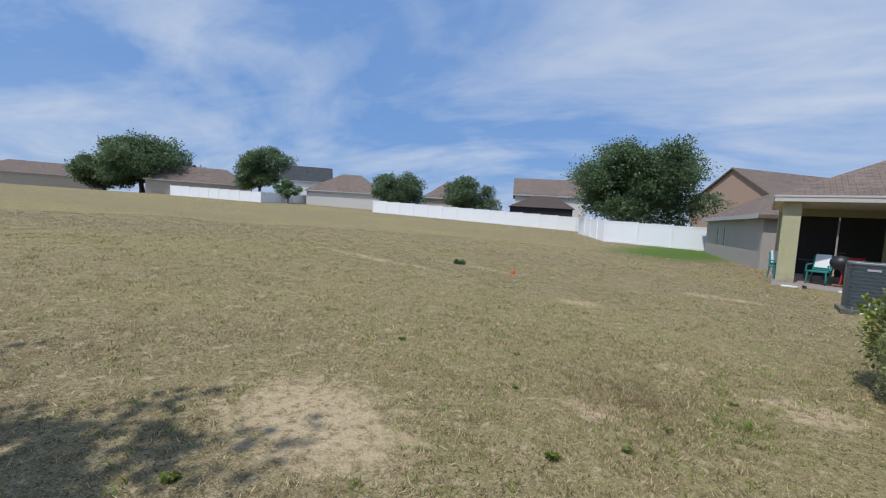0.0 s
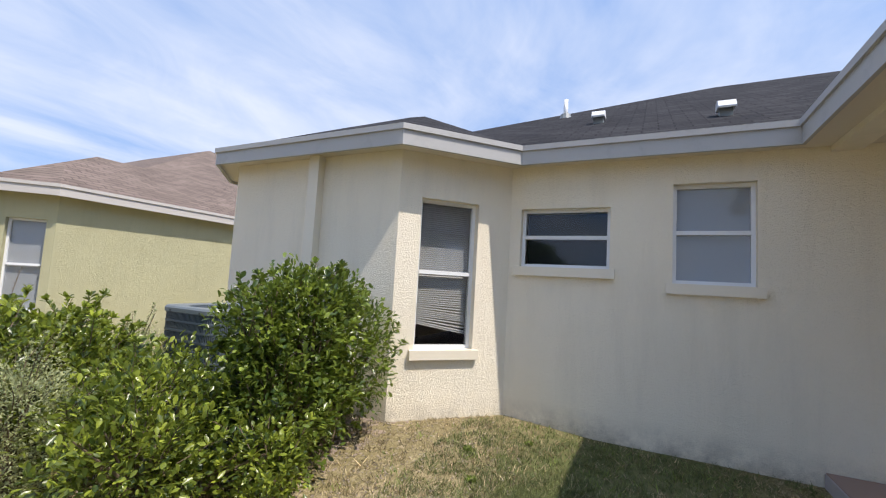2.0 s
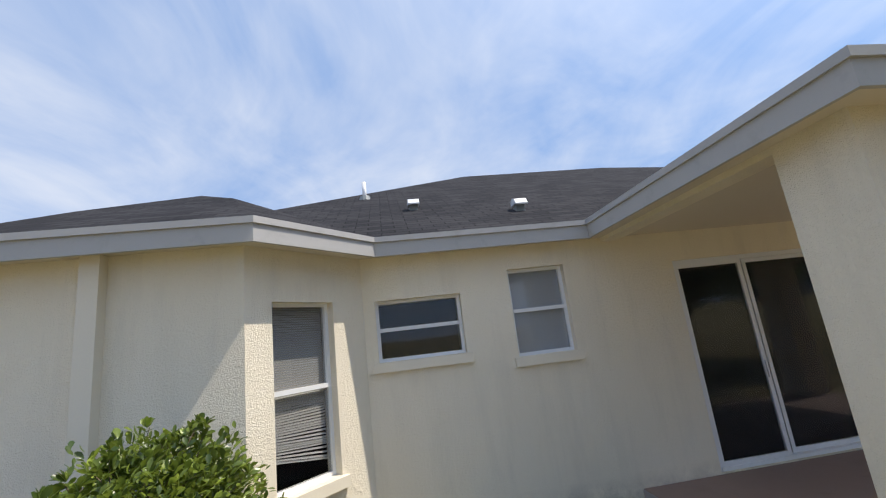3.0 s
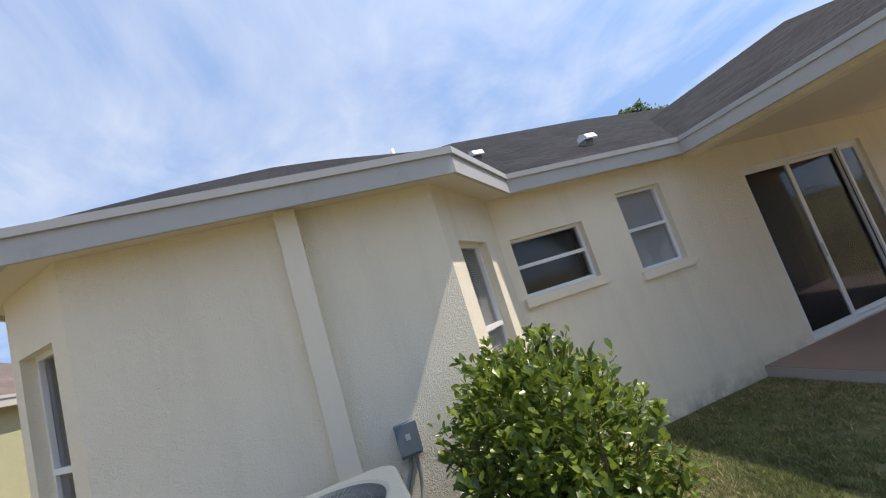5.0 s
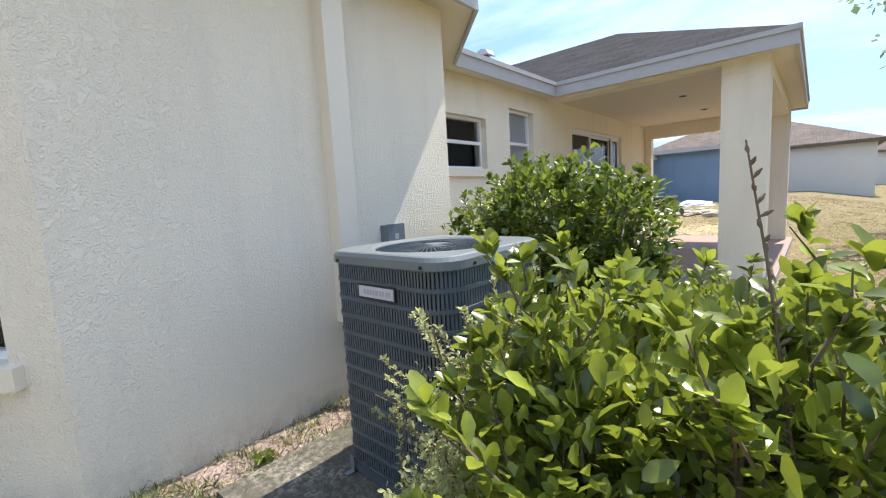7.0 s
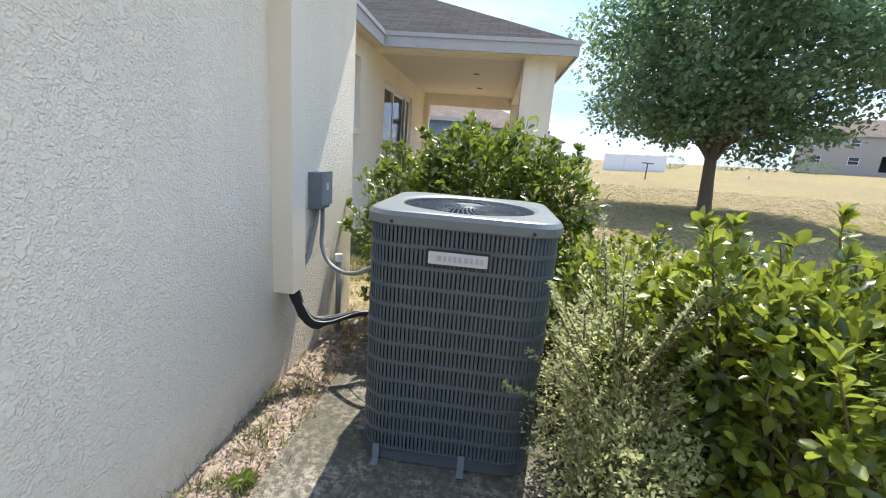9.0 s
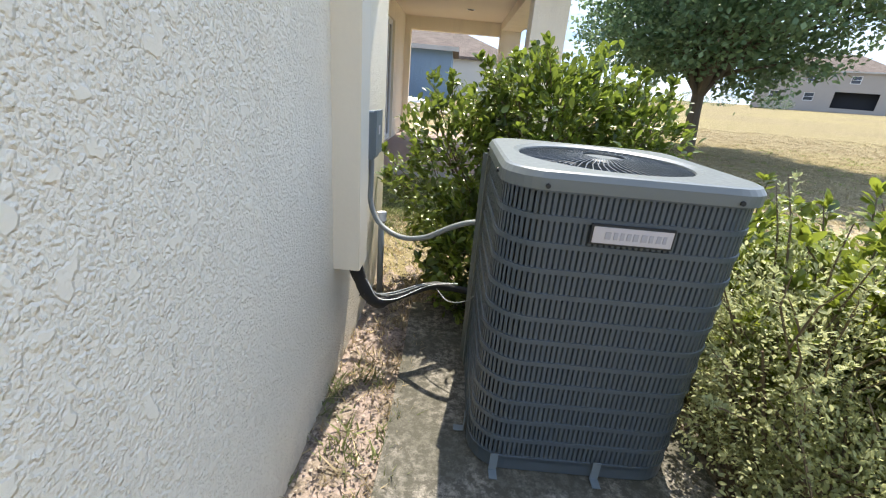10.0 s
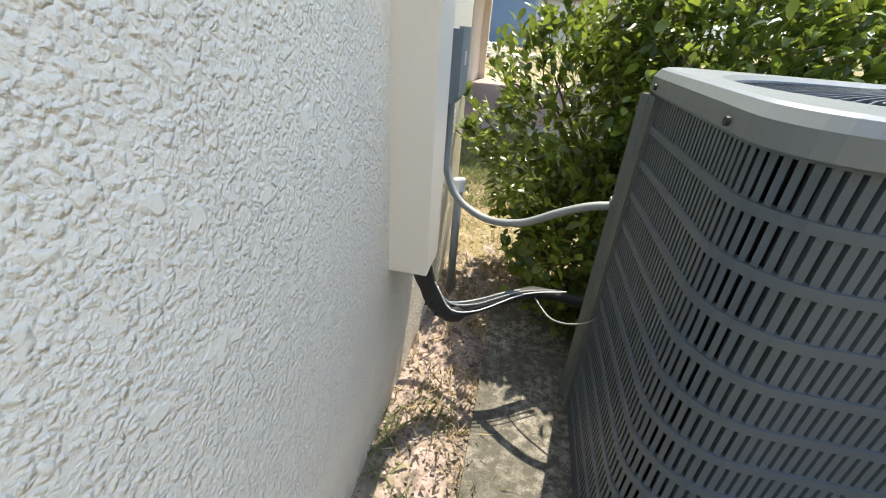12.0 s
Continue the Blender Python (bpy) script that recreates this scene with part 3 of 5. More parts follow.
def build_house(at, mirror, wall_mat, roof_mat, label, deep, pitch):
    # deep: metres by which the porch reaches further out
    global EAVES
    EAVES = [(x + (deep if x == -1.46 else 0), y) for x, y in EAVES0]
    x0, x1 = -2.2 + deep, -1.72 + deep
    house = thing("house", at, label, "house", kind="structure")
    top = EAVE - 0.14
    bm = bmesh.new()
    n = len(WALL)
    holes = {
        1: [(0.14, 0.71, 0.777, 2.385)],
        3: [(0.25, 0.92, 0.777, 2.37)],
        4: [(0.125, 1.07, 1.715, 2.365), (1.64, 2.315, 1.60, 2.575), (3.69, 6.22, 0.12, 2.49)],
    }
    for i in range(n):
        wall_panel(bm, WALL[i], WALL[(i + 1) % n], -0.4, top, 0.2, holes.get(i, ()))
    part("wall", flip(bm, mirror), wall_mat, house)
    # ceiling of the rooms and an inner floor coloured near-black as unlit interior
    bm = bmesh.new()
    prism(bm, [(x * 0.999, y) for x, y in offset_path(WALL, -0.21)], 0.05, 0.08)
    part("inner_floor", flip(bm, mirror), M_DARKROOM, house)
    # roof solids
    e = EAVES
    west, north = slope((-18.46, 12.26), (-18.46, -6.28), EAVE, pitch), slope((-7.74, 12.26), (-18.46, 12.26), EAVE, pitch)
    bm = convex([edge_wall((-18.46, 12.26), (-18.46, -6.28)), edge_wall((-4.29, -6.28), (-4.29, 6.4)), edge_wall((-4.29, 6.4), (-18.46, 6.4)), edge_wall(e[0], e[1]),
                 slope(e[0], e[1], EAVE, pitch), slope((-4.29, -6.28), (-4.29, 6.4), EAVE, pitch), west, north], lo=(-40, -40, EAVE - 0.03))
    merge(bm, convex([edge_wall((-18.46, 12.26), (-18.46, -6.28)), edge_wall((-7.74, 6.4), (-7.74, 12.26)), edge_wall((-7.74, 12.26), (-18.46, 12.26)), (Vector((0, 6.4, 0)), Vector((0, -1, 0))),
                      slope(e[0], e[1], EAVE, pitch), slope((-4.29, -6.28), (-4.29, 6.4), EAVE, pitch), west, north], lo=(-40, -40, EAVE - 0.03)))
    merge(bm, convex([edge_wall(e[0], e[1]), edge_wall(e[1], e[2]), edge_wall(e[2], e[3]), edge_wall(e[3], e[4]), (Vector((-12, 0, 0)), Vector((-1, 0, 0))),
                      slope(e[0], e[1], EAVE - 0.006, pitch), slope(e[1], e[2], EAVE, pitch), slope(e[2], e[3], EAVE, pitch), slope(e[3], e[4], EAVE, pitch), slope((-4.29, -1.79), (-12, -1.79), EAVE, pitch)], lo=(-40, -40, EAVE - 0.031)))
    merge(bm, convex([edge_wall(e[5], e[6]), edge_wall(e[6], e[7]), edge_wall(e[7], (-10, 6.4)), (Vector((-10, 0, 0)), Vector((-1, 0, 0))),
                      slope((-10, 0.6), e[6], EAVE, pitch), slope(e[6], e[7], EAVE, pitch), slope(e[7], (-10, 6.4), EAVE, pitch)], lo=(-40, -40, EAVE - 0.032)))
    part("roof", flip(bm, mirror), roof_mat, house)
    # fascia boards with a drip edge, then soffit
    bm = bmesh.new()
    ins, out, drip = offset_path(EAVES, -0.03), offset_path(EAVES, 0.0), offset_path(EAVES, 0.02)
    for lo, hi, path in ((EAVE - 0.195, EAVE - 0.045, out), (EAVE - 0.045, EAVE + 0.012, drip)):
        vv = rings(bm, [[(x, y, lo) for x, y in ins], [(x, y, lo) for x, y in path], [(x, y, hi) for x, y in path], [(x, y, hi) for x, y in ins]])
        for k in range(len(ins)):
            j = (k + 1) % len(ins)
            bm.faces.new((vv[3][k], vv[3][j], vv[0][j], vv[0][k]))
    part("fascia", flip(bm, mirror), M_FASCIA if not mirror else M_GREYTRIM, house)
    bm = bmesh.new()
    hi = [bm.verts.new((x, y, EAVE - 0.14)) for x, y in ins]
    lo = [bm.verts.new((x, y, EAVE - 0.155)) for x, y in ins]
    bm.faces.new(hi)
    bm.faces.new(lo[::-1])
    for k in range(len(hi)):
        j = (k + 1) % len(hi)
        bm.faces.new((lo[k], lo[j], hi[j], hi[k]))
    bm.normal_update()
    bmesh.ops.triangulate(bm, faces=bm.faces)
    part("soffit", flip(bm, mirror), M_SOFFIT, house)
    # porch columns, beam, slab
    for y0 in (0.86, 5.72):
        part("porch_column", flip(boxes((x0, x1, y0, y0 + 0.44, -0.3, 2.66 if y0 > 2 else top)), mirror), wall_mat, house)
    for spec in ((-4.55, x0, 0.86, 1.06, 2.795, top), (-4.55, x0, 5.95, 6.15, 2.55, top), (x0 + 0.003, x1 - 0.003, 1.3, 6.148, 2.66, top)):
        part("porch_beam", flip(boxes(spec), mirror), wall_mat, house)
    part("porch_pier", flip(boxes((-4.547, -4.40, 5.94, 6.147, 0.12, 2.548)), mirror), wall_mat, house)
    part("porch_slab", flip(boxes((-4.54, -1.62 + deep, 0.78, 6.25, -0.4, 0.105)), mirror), M_SLAB, house, "bare pale grey concrete slab edge")
    part("slab_paint", flip(boxes((-4.54, -1.63 + deep, 0.79, 6.24, 0.105, 0.115)), mirror), M_PATIO, house, "reddish brown painted slab top")
    if mirror:
        for u0, u1 in ((-4.5, -3.1), (-3.04, x0)):
            part("porch_screen", flip(boxes((u0, u1, 5.97, 5.985, 0.115, 2.55)), mirror), M_SCREEN, house, "dark insect screen closing the porch end")
    # windows and doors
    window(house, WALL[3], WALL[4], 0.25, 0.92, 0.777, 2.37, 1.585, mirror, "blind", "white single-hung window with a bent grey slat blind")
    window(house, WALL[1], WALL[2], 0.14, 0.71, 0.777, 2.385, 1.585, mirror, "shade" if mirror else "dark", "white single-hung window in an angled bay wall")
    window(house, WALL[4], WALL[5], 0.125, 1.07, 1.715, 2.365, 2.05, mirror, "dark", "small wide white window with dark glass")
    window(house, WALL[4], WALL[5], 1.64, 2.315, 1.60, 2.575, 2.1, mirror, "shade", "white single-hung window with a pale shade")
    slider(house, WALL[4], WALL[5], 3.69, 6.22, 0.12, 2.49, mirror, "three-panel glass sliding door with white frame")
    # line cover down the bay wall
    bm = boxes((-3.56, -3.455, -4.045, -3.90, 0.6, top - 0.02))
    part("line_cover", flip(bevel(bm, 0.008), mirror), M_TRIM if not mirror else wall_mat, house, "painted sheet metal cover over refrigerant lines")
    return house


build_house((0, 0, 0), False, M_CREAM, M_ROOF, "cream stucco single-storey house with charcoal shingle roof", 0.0, 0.497)
build_house((0.7, -16.0, -0.2), True, M_OLIVE, M_BROWNROOF, "olive stucco single-storey house with brown shingle roof", 0.6, 0.5)


# ---- air conditioner ----
def rounded(w, d, r, n=5, side=0):
    pts = []
    for cx, cy, a0 in ((w / 2 - r, d / 2 - r, 0), (-w / 2 + r, d / 2 - r, 90), (-w / 2 + r, -d / 2 + r, 180), (w / 2 - r, -d / 2 + r, 270)):
        for k in range(n + 1):
            a = radians(a0 + 90 * k / n)
            pts.append((cx + r * math.cos(a), cy + r * math.sin(a)))
    if side:
        out = []
        for k, p in enumerate(pts):
            q = pts[(k + 1) % len(pts)]
            out.append(p)
            if math.dist(p, q) > r:
                out += [(p[0] + (q[0] - p[0]) * t / side, p[1] + (q[1] - p[1]) * t / side) for t in range(1, side)]
        pts = out
    return pts


def hold_down(ac, x, y, turn):
    """A slotted metal clip that ties the unit to its pad."""
    m = Matrix.Translation((x, y, 0)) @ Matrix.Rotation(radians(turn), 4, "Z")
    part("tie_down_clip", bevel(boxes((-0.014, 0.014, -0.012, -0.009, 0.0, 0.075), (-0.014, 0.014, -0.05, -0.012, -0.001, 0.003), m=m), 0.001, 1), M_BOXGREY, ac, "dull galvanised tie-down clip")


def build_ac(at, rz, label, fine):
    ac = thing("air_conditioner", at, label, "air conditioner")
    ac.rotation_euler = (0, 0, radians(rz))
    W, D, H = 0.74, 0.74, 1.065
    bm = bmesh.new()
    prism(bm, rounded(W - 0.08, D - 0.08, 0.08), 0.03, H - 0.06)
    part("coil", bm, M_COIL, ac)
    for cx, cy, cr in ((-0.28, -D / 2, 0), (0.08, -D / 2, 0), (-W / 2, -0.2, -90)):
        hold_down(ac, cx, cy, cr)
    bm = bmesh.new()
    prism(bm, rounded(W, D, 0.13, 8), 0.0, 0.05)
    part("base_pan", bm, M_STEEL, ac)
    # louvred jacket: horizontal ribs and slanted vertical fins between them
    rows = 12
    z0, z1 = 0.05, H - 0.05
    step = (z1 - z0) / rows
    outer, inner = rounded(W, D, 0.13, 8), rounded(W - 0.022, D - 0.022, 0.12, 8)
    bm = bmesh.new()
    for k in range(rows + 1):
        z = z0 + k * step
        vv = rings(bm, [[(x, y, z - 0.011) for x, y in inner], [(x, y, z - 0.008) for x, y in outer], [(x, y, z + 0.008) for x, y in outer], [(x, y, z + 0.011) for x, y in inner]])
        n = len(outer)
        for q in range(n):
            bm.faces.new((vv[3][q], vv[3][(q + 1) % n], vv[0][(q + 1) % n], vv[0][q]))
    part("rib", bm, M_STEEL, ac)
    bm = bmesh.new()
    path = [Vector((*p, 0)) for p in rounded(W - 0.006, D - 0.006, 0.13, 10)]
    loop = path + [path[0]]
    seg = [(a, b, (b - a).length) for a, b in zip(loop, loop[1:])]
    total = sum(s[2] for s in seg)
    pitch = 0.0165
    count = int(total / pitch)
    for k in range(count):
        s = k * pitch
        for a, b, l in seg:
            if s < l:
                break
            s -= l
        d = (b - a).normalized()
        nrm = Vector((d.y, -d.x, 0))
        c = a + d * s
        p0, p1 = c + d * 0.0051, c - d * 0.0051
        q0, q1 = p0 - nrm * 0.012 - d * 0.005, p1 - nrm * 0.012 - d * 0.005
        for r in range(rows):
            lo, hi = z0 + r * step + 0.005, z0 + (r + 1) * step - 0.005
            v = [bm.verts.new((*p.xy, z)) for z in (lo, hi) for p in (p0, p1, q1, q0)]
            for f in ((0, 4, 5, 1), (1, 5, 6, 2), (3, 7, 4, 0)):
                bm.faces.new([v[i] for i in f])
    bmesh.ops.recalc_face_normals(bm, faces=bm.faces)
    part("louver", bm, M_STEEL, ac, "dark grey-green slotted steel louvres", kind="stuff")
    # corner post by the wall side
    turn = Matrix.Translation((-W / 2 + 0.045, D / 2 - 0.045, 0)) @ Matrix.Rotation(radians(45), 4, "Z")
    bm = boxes((-0.085, 0.085, -0.01, 0.012, 0.0, H - 0.06), m=turn)
    part("corner_post", bevel(bm, 0.004), M_POST, ac, "plain painted steel corner panel")
    part("service_panel", bevel(boxes((-W / 2 - 0.008, -W / 2 + 0.02, D / 2 - 0.17, D / 2 - 0.075, 0.0, H - 0.06)), 0.004), M_POST, ac, "plain painted steel service panel")
    # plain band over the louvres
    bm = bmesh.new()
    o2, i2 = rounded(W + 0.002, D + 0.002, 0.13, 8), rounded(W - 0.02, D - 0.02, 0.12, 8)
    vv = rings(bm, [[(x, y, H - 0.06) for x, y in i2], [(x, y, H - 0.058) for x, y in o2], [(x, y, H - 0.05) for x, y in o2], [(x, y, H - 0.05) for x, y in i2]])
    part("jacket_band", bm, M_STEEL, ac)
    # top cap with a dished fan opening
    bm = bmesh.new()
    ring_n = 28
    rad = 0.29
    cap = rounded(W + 0.012, D + 0.012, 0.12, 8, 9)
    ang = [math.atan2(y, x) for x, y in cap]
    circ = lambda r, z: [(r * math.cos(a), r * math.sin(a), z) for a in ang]
    sk = rings(bm, [[(x * 0.985, y * 0.985, H - 0.052) for x, y in cap], [(x, y, H - 0.052) for x, y in cap], [(x, y, H - 0.02) for x, y in cap], [(x * 0.975, y * 0.975, H - 0.004) for x, y in cap],
                    [(x * 0.95, y * 0.95, H) for x, y in cap], circ(rad + 0.02, H), circ(rad, H - 0.008), circ(rad - 0.015, H - 0.06)])
    part("top_cap", bm, M_TOPSTEEL, ac, "light grey steel top with rounded corners")
    bm = bmesh.new()
    for r in (0.115, 0.165, 0.22):
        ring = [(r * math.cos(t), r * math.sin(t), H - 0.004 - (r - 0.1) * 0.06) for t in [2 * math.pi * q / 32 for q in range(33)]]
        tube(bm, ring, 0.0025, 4)
    guard = part("fan_guard", bm, M_STEEL, ac, "radial wire fan guard")
    bm = bmesh.new()
    tube(bm, [(0.07, 0, H + 0.004), (0.17, 0, H - 0.006), (rad * math.cos(0.1), rad * math.sin(0.1), H - 0.014)], 0.0022, 4)
    wire = part("guard_wire", bm, M_STEEL, guard)
    for k in range(1, 64):
        w2 = new("guard_wire", wire.data)
        w2.parent = guard
        w2.rotation_euler = (0, 0, 2 * math.pi * k / 64)
    bm = bmesh.new()
    tube(bm, [(0, 0, H - 0.10), (0, 0, H - 0.012), (0, 0, H - 0.002)], [0.085, 0.085, 0.07], 20)
    part("fan_hub", bm, M_TOPSTEEL, ac)
    bm = bmesh.new()
    for k in range(3):
        m = Matrix.Rotation(radians(120 * k), 4, "Z")
        v = [bm.verts.new(m @ Vector(p)) for p in ((0.08, -0.03, H - 0.09), (0.25, -0.10, H - 0.08), (0.25, 0.08, H - 0.12), (0.08, 0.04, H - 0.12))]
        bm.faces.new(v)
    part("fan_blade", bm, M_COIL, ac)
    part("plate_border", bevel(boxes((-0.121, 0.111, -D / 2 - 0.009, -D / 2 + 0.004, H - 0.191, H - 0.132)), 0.006), M_COIL, ac)
    bm = boxes((-0.115, 0.105, -D / 2 - 0.012, -D / 2 - 0.002, H - 0.185, H - 0.138))
    part("name_plate", bevel(bm, 0.004), M_PLATE, ac, "silver name plate with a blurred emblem")
    bm = bmesh.new()
    for k, (u, wd) in enumerate(((-0.082, 0.016), (-0.058, 0.011), (-0.040, 0.011), (-0.022, 0.012), (-0.004, 0.014), (0.018, 0.016), (0.040, 0.011), (0.060, 0.013), (0.078, 0.010))):
        box(bm, u, u + wd, -D / 2 - 0.0135, -D / 2 - 0.0115, H - 0.172, H - 0.151)
    part("plate_mark", bm, M_MAT_MARK, ac, kind="stuff")
    for sx, sy, px, py in ((0, -1, 0.26, 0), (0, -1, -0.26, 0), (-1, 0, 0, 0.22), (-1, 0, 0, -0.2), (1, 0, 0, 0.2), (1, 0, 0, -0.2)):
        bm = bmesh.new()
        c = Vector((px + sx * (W / 2 + 0.006), py + sy * (D / 2 + 0.006), H - 0.04))
        tube(bm, [c, c + Vector((sx, sy, 0)) * 0.006], 0.007, 8)
        part("screw", bm, M_COIL, ac)
    return ac


main_ac = build_ac((-2.60, -4.10, 0.08), 0, "grey-green slatted air conditioner on a concrete pad", True)
copy_thing(main_ac, pose(-1.95, -11.95, -0.10, 0, 0, 180))["label"] = "dark grey air conditioner beside the olive house"


def pad(name, x0, x1, y0, y1, z0, z1, label):
    bm = boxes((x0, x1, y0, y1, z0, z1))
    bmesh.ops.subdivide_edges(bm, edges=bm.edges, cuts=5, use_grid_fill=True)
    for v in bm.verts:
        v.co += Vector((noise.noise(v.co * 5), noise.noise(v.co * 5 + Vector((9, 0, 0))), 0.4 * noise.noise(v.co * 4))) * 0.012
    ob = part(name, bm, M_PAD, None, label)
    tagged(ob, category="concrete pad", kind="structure")


pad("concrete_pad", -3.28, -2.06, -4.95, -3.3, -0.1, 0.072, "weathered stained concrete equipment pad on the ground")
pad("concrete_pad", -2.42, -1.48, -12.45, -11.45, -0.35, -0.10, "pale concrete pad under the neighbour air conditioner")


# ---- plants ----
def leaf_mesh(name, centres, size, mat, parent, rng, aspect=0.5, curl=0.25, up=0.4, label="", kind="", simple=False):
    """Many leaves, each a folded blade of eight triangles, at the given points facing outward."""
    verts, faces = [], []
    for c, out in centres:
        s = size * rng.uniform(0.65, 1.25)
        d = Vector((rng.gauss(0, 1), rng.gauss(0, 1), rng.gauss(0, 1))).normalized() * 0.8 + out * 0.7 + Vector((0, 0, up))
        d.normalize()
        side = d.cross(Vector((rng.gauss(0, 0.5), rng.gauss(0, 0.5), 1)))
        if side.length < 0.05:
            continue
        side.normalize()
        nn = side.cross(d)
        i = len(verts)
        w = s * aspect * 0.5
        if simple:
            verts += [c, c + d * s * 0.5 + side * w, c + d * s, c + d * s * 0.5 - side * w]
            faces += [(i, i + 1, i + 2), (i, i + 2, i + 3)]
            continue
        bow = nn * s * rng.uniform(0.02, 0.16)
        lift = nn * curl * w
        verts += [c, c + d * s * 0.3 + side * w * 0.62 + lift, c + d * s * 0.62 + side * w + lift - bow * 0.3, c + d * s * 0.9 + side * w * 0.55 + lift * 0.5 - bow, c + d * s - bow * 1.3,
                  c + d * s * 0.9 - side * w * 0.55 + lift * 0.5 - bow, c + d * s * 0.62 - side * w + lift - bow * 0.3, c + d * s * 0.3 - side * w * 0.62 + lift, c + d * s * 0.55 - bow * 0.3]
        faces += [(i + k, i + (k + 1) % 8, i + 8) for k in range(8)]
    me = bpy.data.meshes.new(name)
    me.from_pydata([tuple(v) for v in verts], [], faces)
    me.materials.append(mat)
    if not simple:
        me.shade_smooth()
    ob = new(name, me)
    ob.parent = parent
    return tagged(ob, label=label, kind=kind)


def blob_points(rng, lobes, n, rough=0.16, inner=0.25, seed=0.0):
    """Points near the surface of a few joined ellipsoids, uneven, with some inside."""
    out = []
    areas = [a[3] * a[4] + a[4] * a[5] for a in lobes]
    tot = sum(areas)
    for lobe, ar in zip(lobes, areas):
        cx, cy, cz, rx, ry, rz = lobe
        for _ in range(int(n * ar / tot)):
            d = Vector((rng.gauss(0, 1), rng.gauss(0, 1), rng.gauss(0, 1))).normalized()
            k = 1 + noise.noise(d * 2.3 + Vector((cx * 3 + seed, cy * 3, cz))) * rough * 2.2 + noise.noise(d * 6 + Vector((cx, cy * 5 + seed, 0))) * rough
            k *= 1 - abs(rng.gauss(0, 1)) * inner * 0.5
            p = Vector((cx + d.x * rx * k, cy + d.y * ry * k, cz + d.z * rz * k))
            if p.z < 0.05:
                continue
            out.append((p, d))
    return out


def shrub(base, lobes, n, size, mat, label, seed, aspect=0.5, sprigs=60, sprig_len=0.22, rough=0.16, inner=0.3, up=0.4, name="shrub"):
    """Lobes relative to the base."""
    rng = random.Random(seed)
    ob = thing(name, base, label, "shrub", group="shrubs along the bay wall")
    pts = blob_points(rng, lobes, n, rough, inner, seed)
    bm = bmesh.new()
    for cx, cy, cz, rx, ry, rz in lobes:
        for _ in range(9):
            a, r = rng.uniform(0, 6.28), rng.uniform(0.2, 0.8)
            top = (cx + rx * r * math.cos(a), cy + ry * r * math.sin(a), cz + rz * 0.55 * rng.uniform(0.2, 1))
            mid = (cx * 0.6 + rx * 0.4 * r * math.cos(a + 0.5), cy * 0.6 + ry * 0.4 * r * math.sin(a + 0.5), top[2] * 0.5)
            tube(bm, [(cx * 0.5 + rng.uniform(-0.06, 0.06), cy * 0.5 + rng.uniform(-0.06, 0.06), -0.05), mid, top], [0.014, 0.010, 0.004], 5)
    tips = []
    for p, d in rng.sample(pts, min(sprigs, len(pts))):
        if d.z < -0.1:
            continue
        way = (d + Vector((rng.gauss(0, 0.3), rng.gauss(0, 0.3), 0.7))).normalized()
        ln = sprig_len * rng.uniform(0.4, 1.2)
        tube(bm, [p - way * 0.1, p + way * ln * 0.5, p + way * ln + Vector((rng.gauss(0, 0.02), rng.gauss(0, 0.02), 0))], [0.004, 0.003, 0.0015], 4)
        k = int(ln / (size * 0.42)) + 1
        for q in range(k):
            for _ in range(2):
                tips.append((p + way * ln * (q + rng.random()) / k, (way * 0.4 + Vector((rng.gauss(0, 1), rng.gauss(0, 1), 0.3))).normalized()))
        for _ in range(9):
            tips.append((p + way * ln, (way * 1.0 + Vector((rng.gauss(0, 0.6), rng.gauss(0, 0.6), 0.2))).normalized()))
    part("branch", bm, M_TWIG, ob)
    leaf_mesh("foliage", pts + tips, size, mat, ob, rng, aspect, up=up, kind="stuff")
    return ob


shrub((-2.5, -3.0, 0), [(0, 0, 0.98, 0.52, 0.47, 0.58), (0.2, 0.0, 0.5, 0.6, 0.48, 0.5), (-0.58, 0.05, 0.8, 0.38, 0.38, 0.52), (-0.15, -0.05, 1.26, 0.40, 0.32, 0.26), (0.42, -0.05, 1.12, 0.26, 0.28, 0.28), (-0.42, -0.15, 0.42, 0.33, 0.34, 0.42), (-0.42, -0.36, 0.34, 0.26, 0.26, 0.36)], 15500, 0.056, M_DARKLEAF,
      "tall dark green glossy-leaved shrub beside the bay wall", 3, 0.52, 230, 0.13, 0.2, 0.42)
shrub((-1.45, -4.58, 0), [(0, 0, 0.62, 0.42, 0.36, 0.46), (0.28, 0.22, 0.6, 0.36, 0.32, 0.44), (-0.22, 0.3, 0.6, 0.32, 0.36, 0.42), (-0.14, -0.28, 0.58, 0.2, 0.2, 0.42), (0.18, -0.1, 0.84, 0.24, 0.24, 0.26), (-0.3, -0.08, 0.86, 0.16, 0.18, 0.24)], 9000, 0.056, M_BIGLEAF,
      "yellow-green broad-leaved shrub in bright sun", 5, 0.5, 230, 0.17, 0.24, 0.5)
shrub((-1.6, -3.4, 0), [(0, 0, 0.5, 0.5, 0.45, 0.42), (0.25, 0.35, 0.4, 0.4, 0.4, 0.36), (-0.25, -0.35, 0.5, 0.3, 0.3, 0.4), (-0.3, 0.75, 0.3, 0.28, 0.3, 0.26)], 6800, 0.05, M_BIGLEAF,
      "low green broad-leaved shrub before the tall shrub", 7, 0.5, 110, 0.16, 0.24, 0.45)
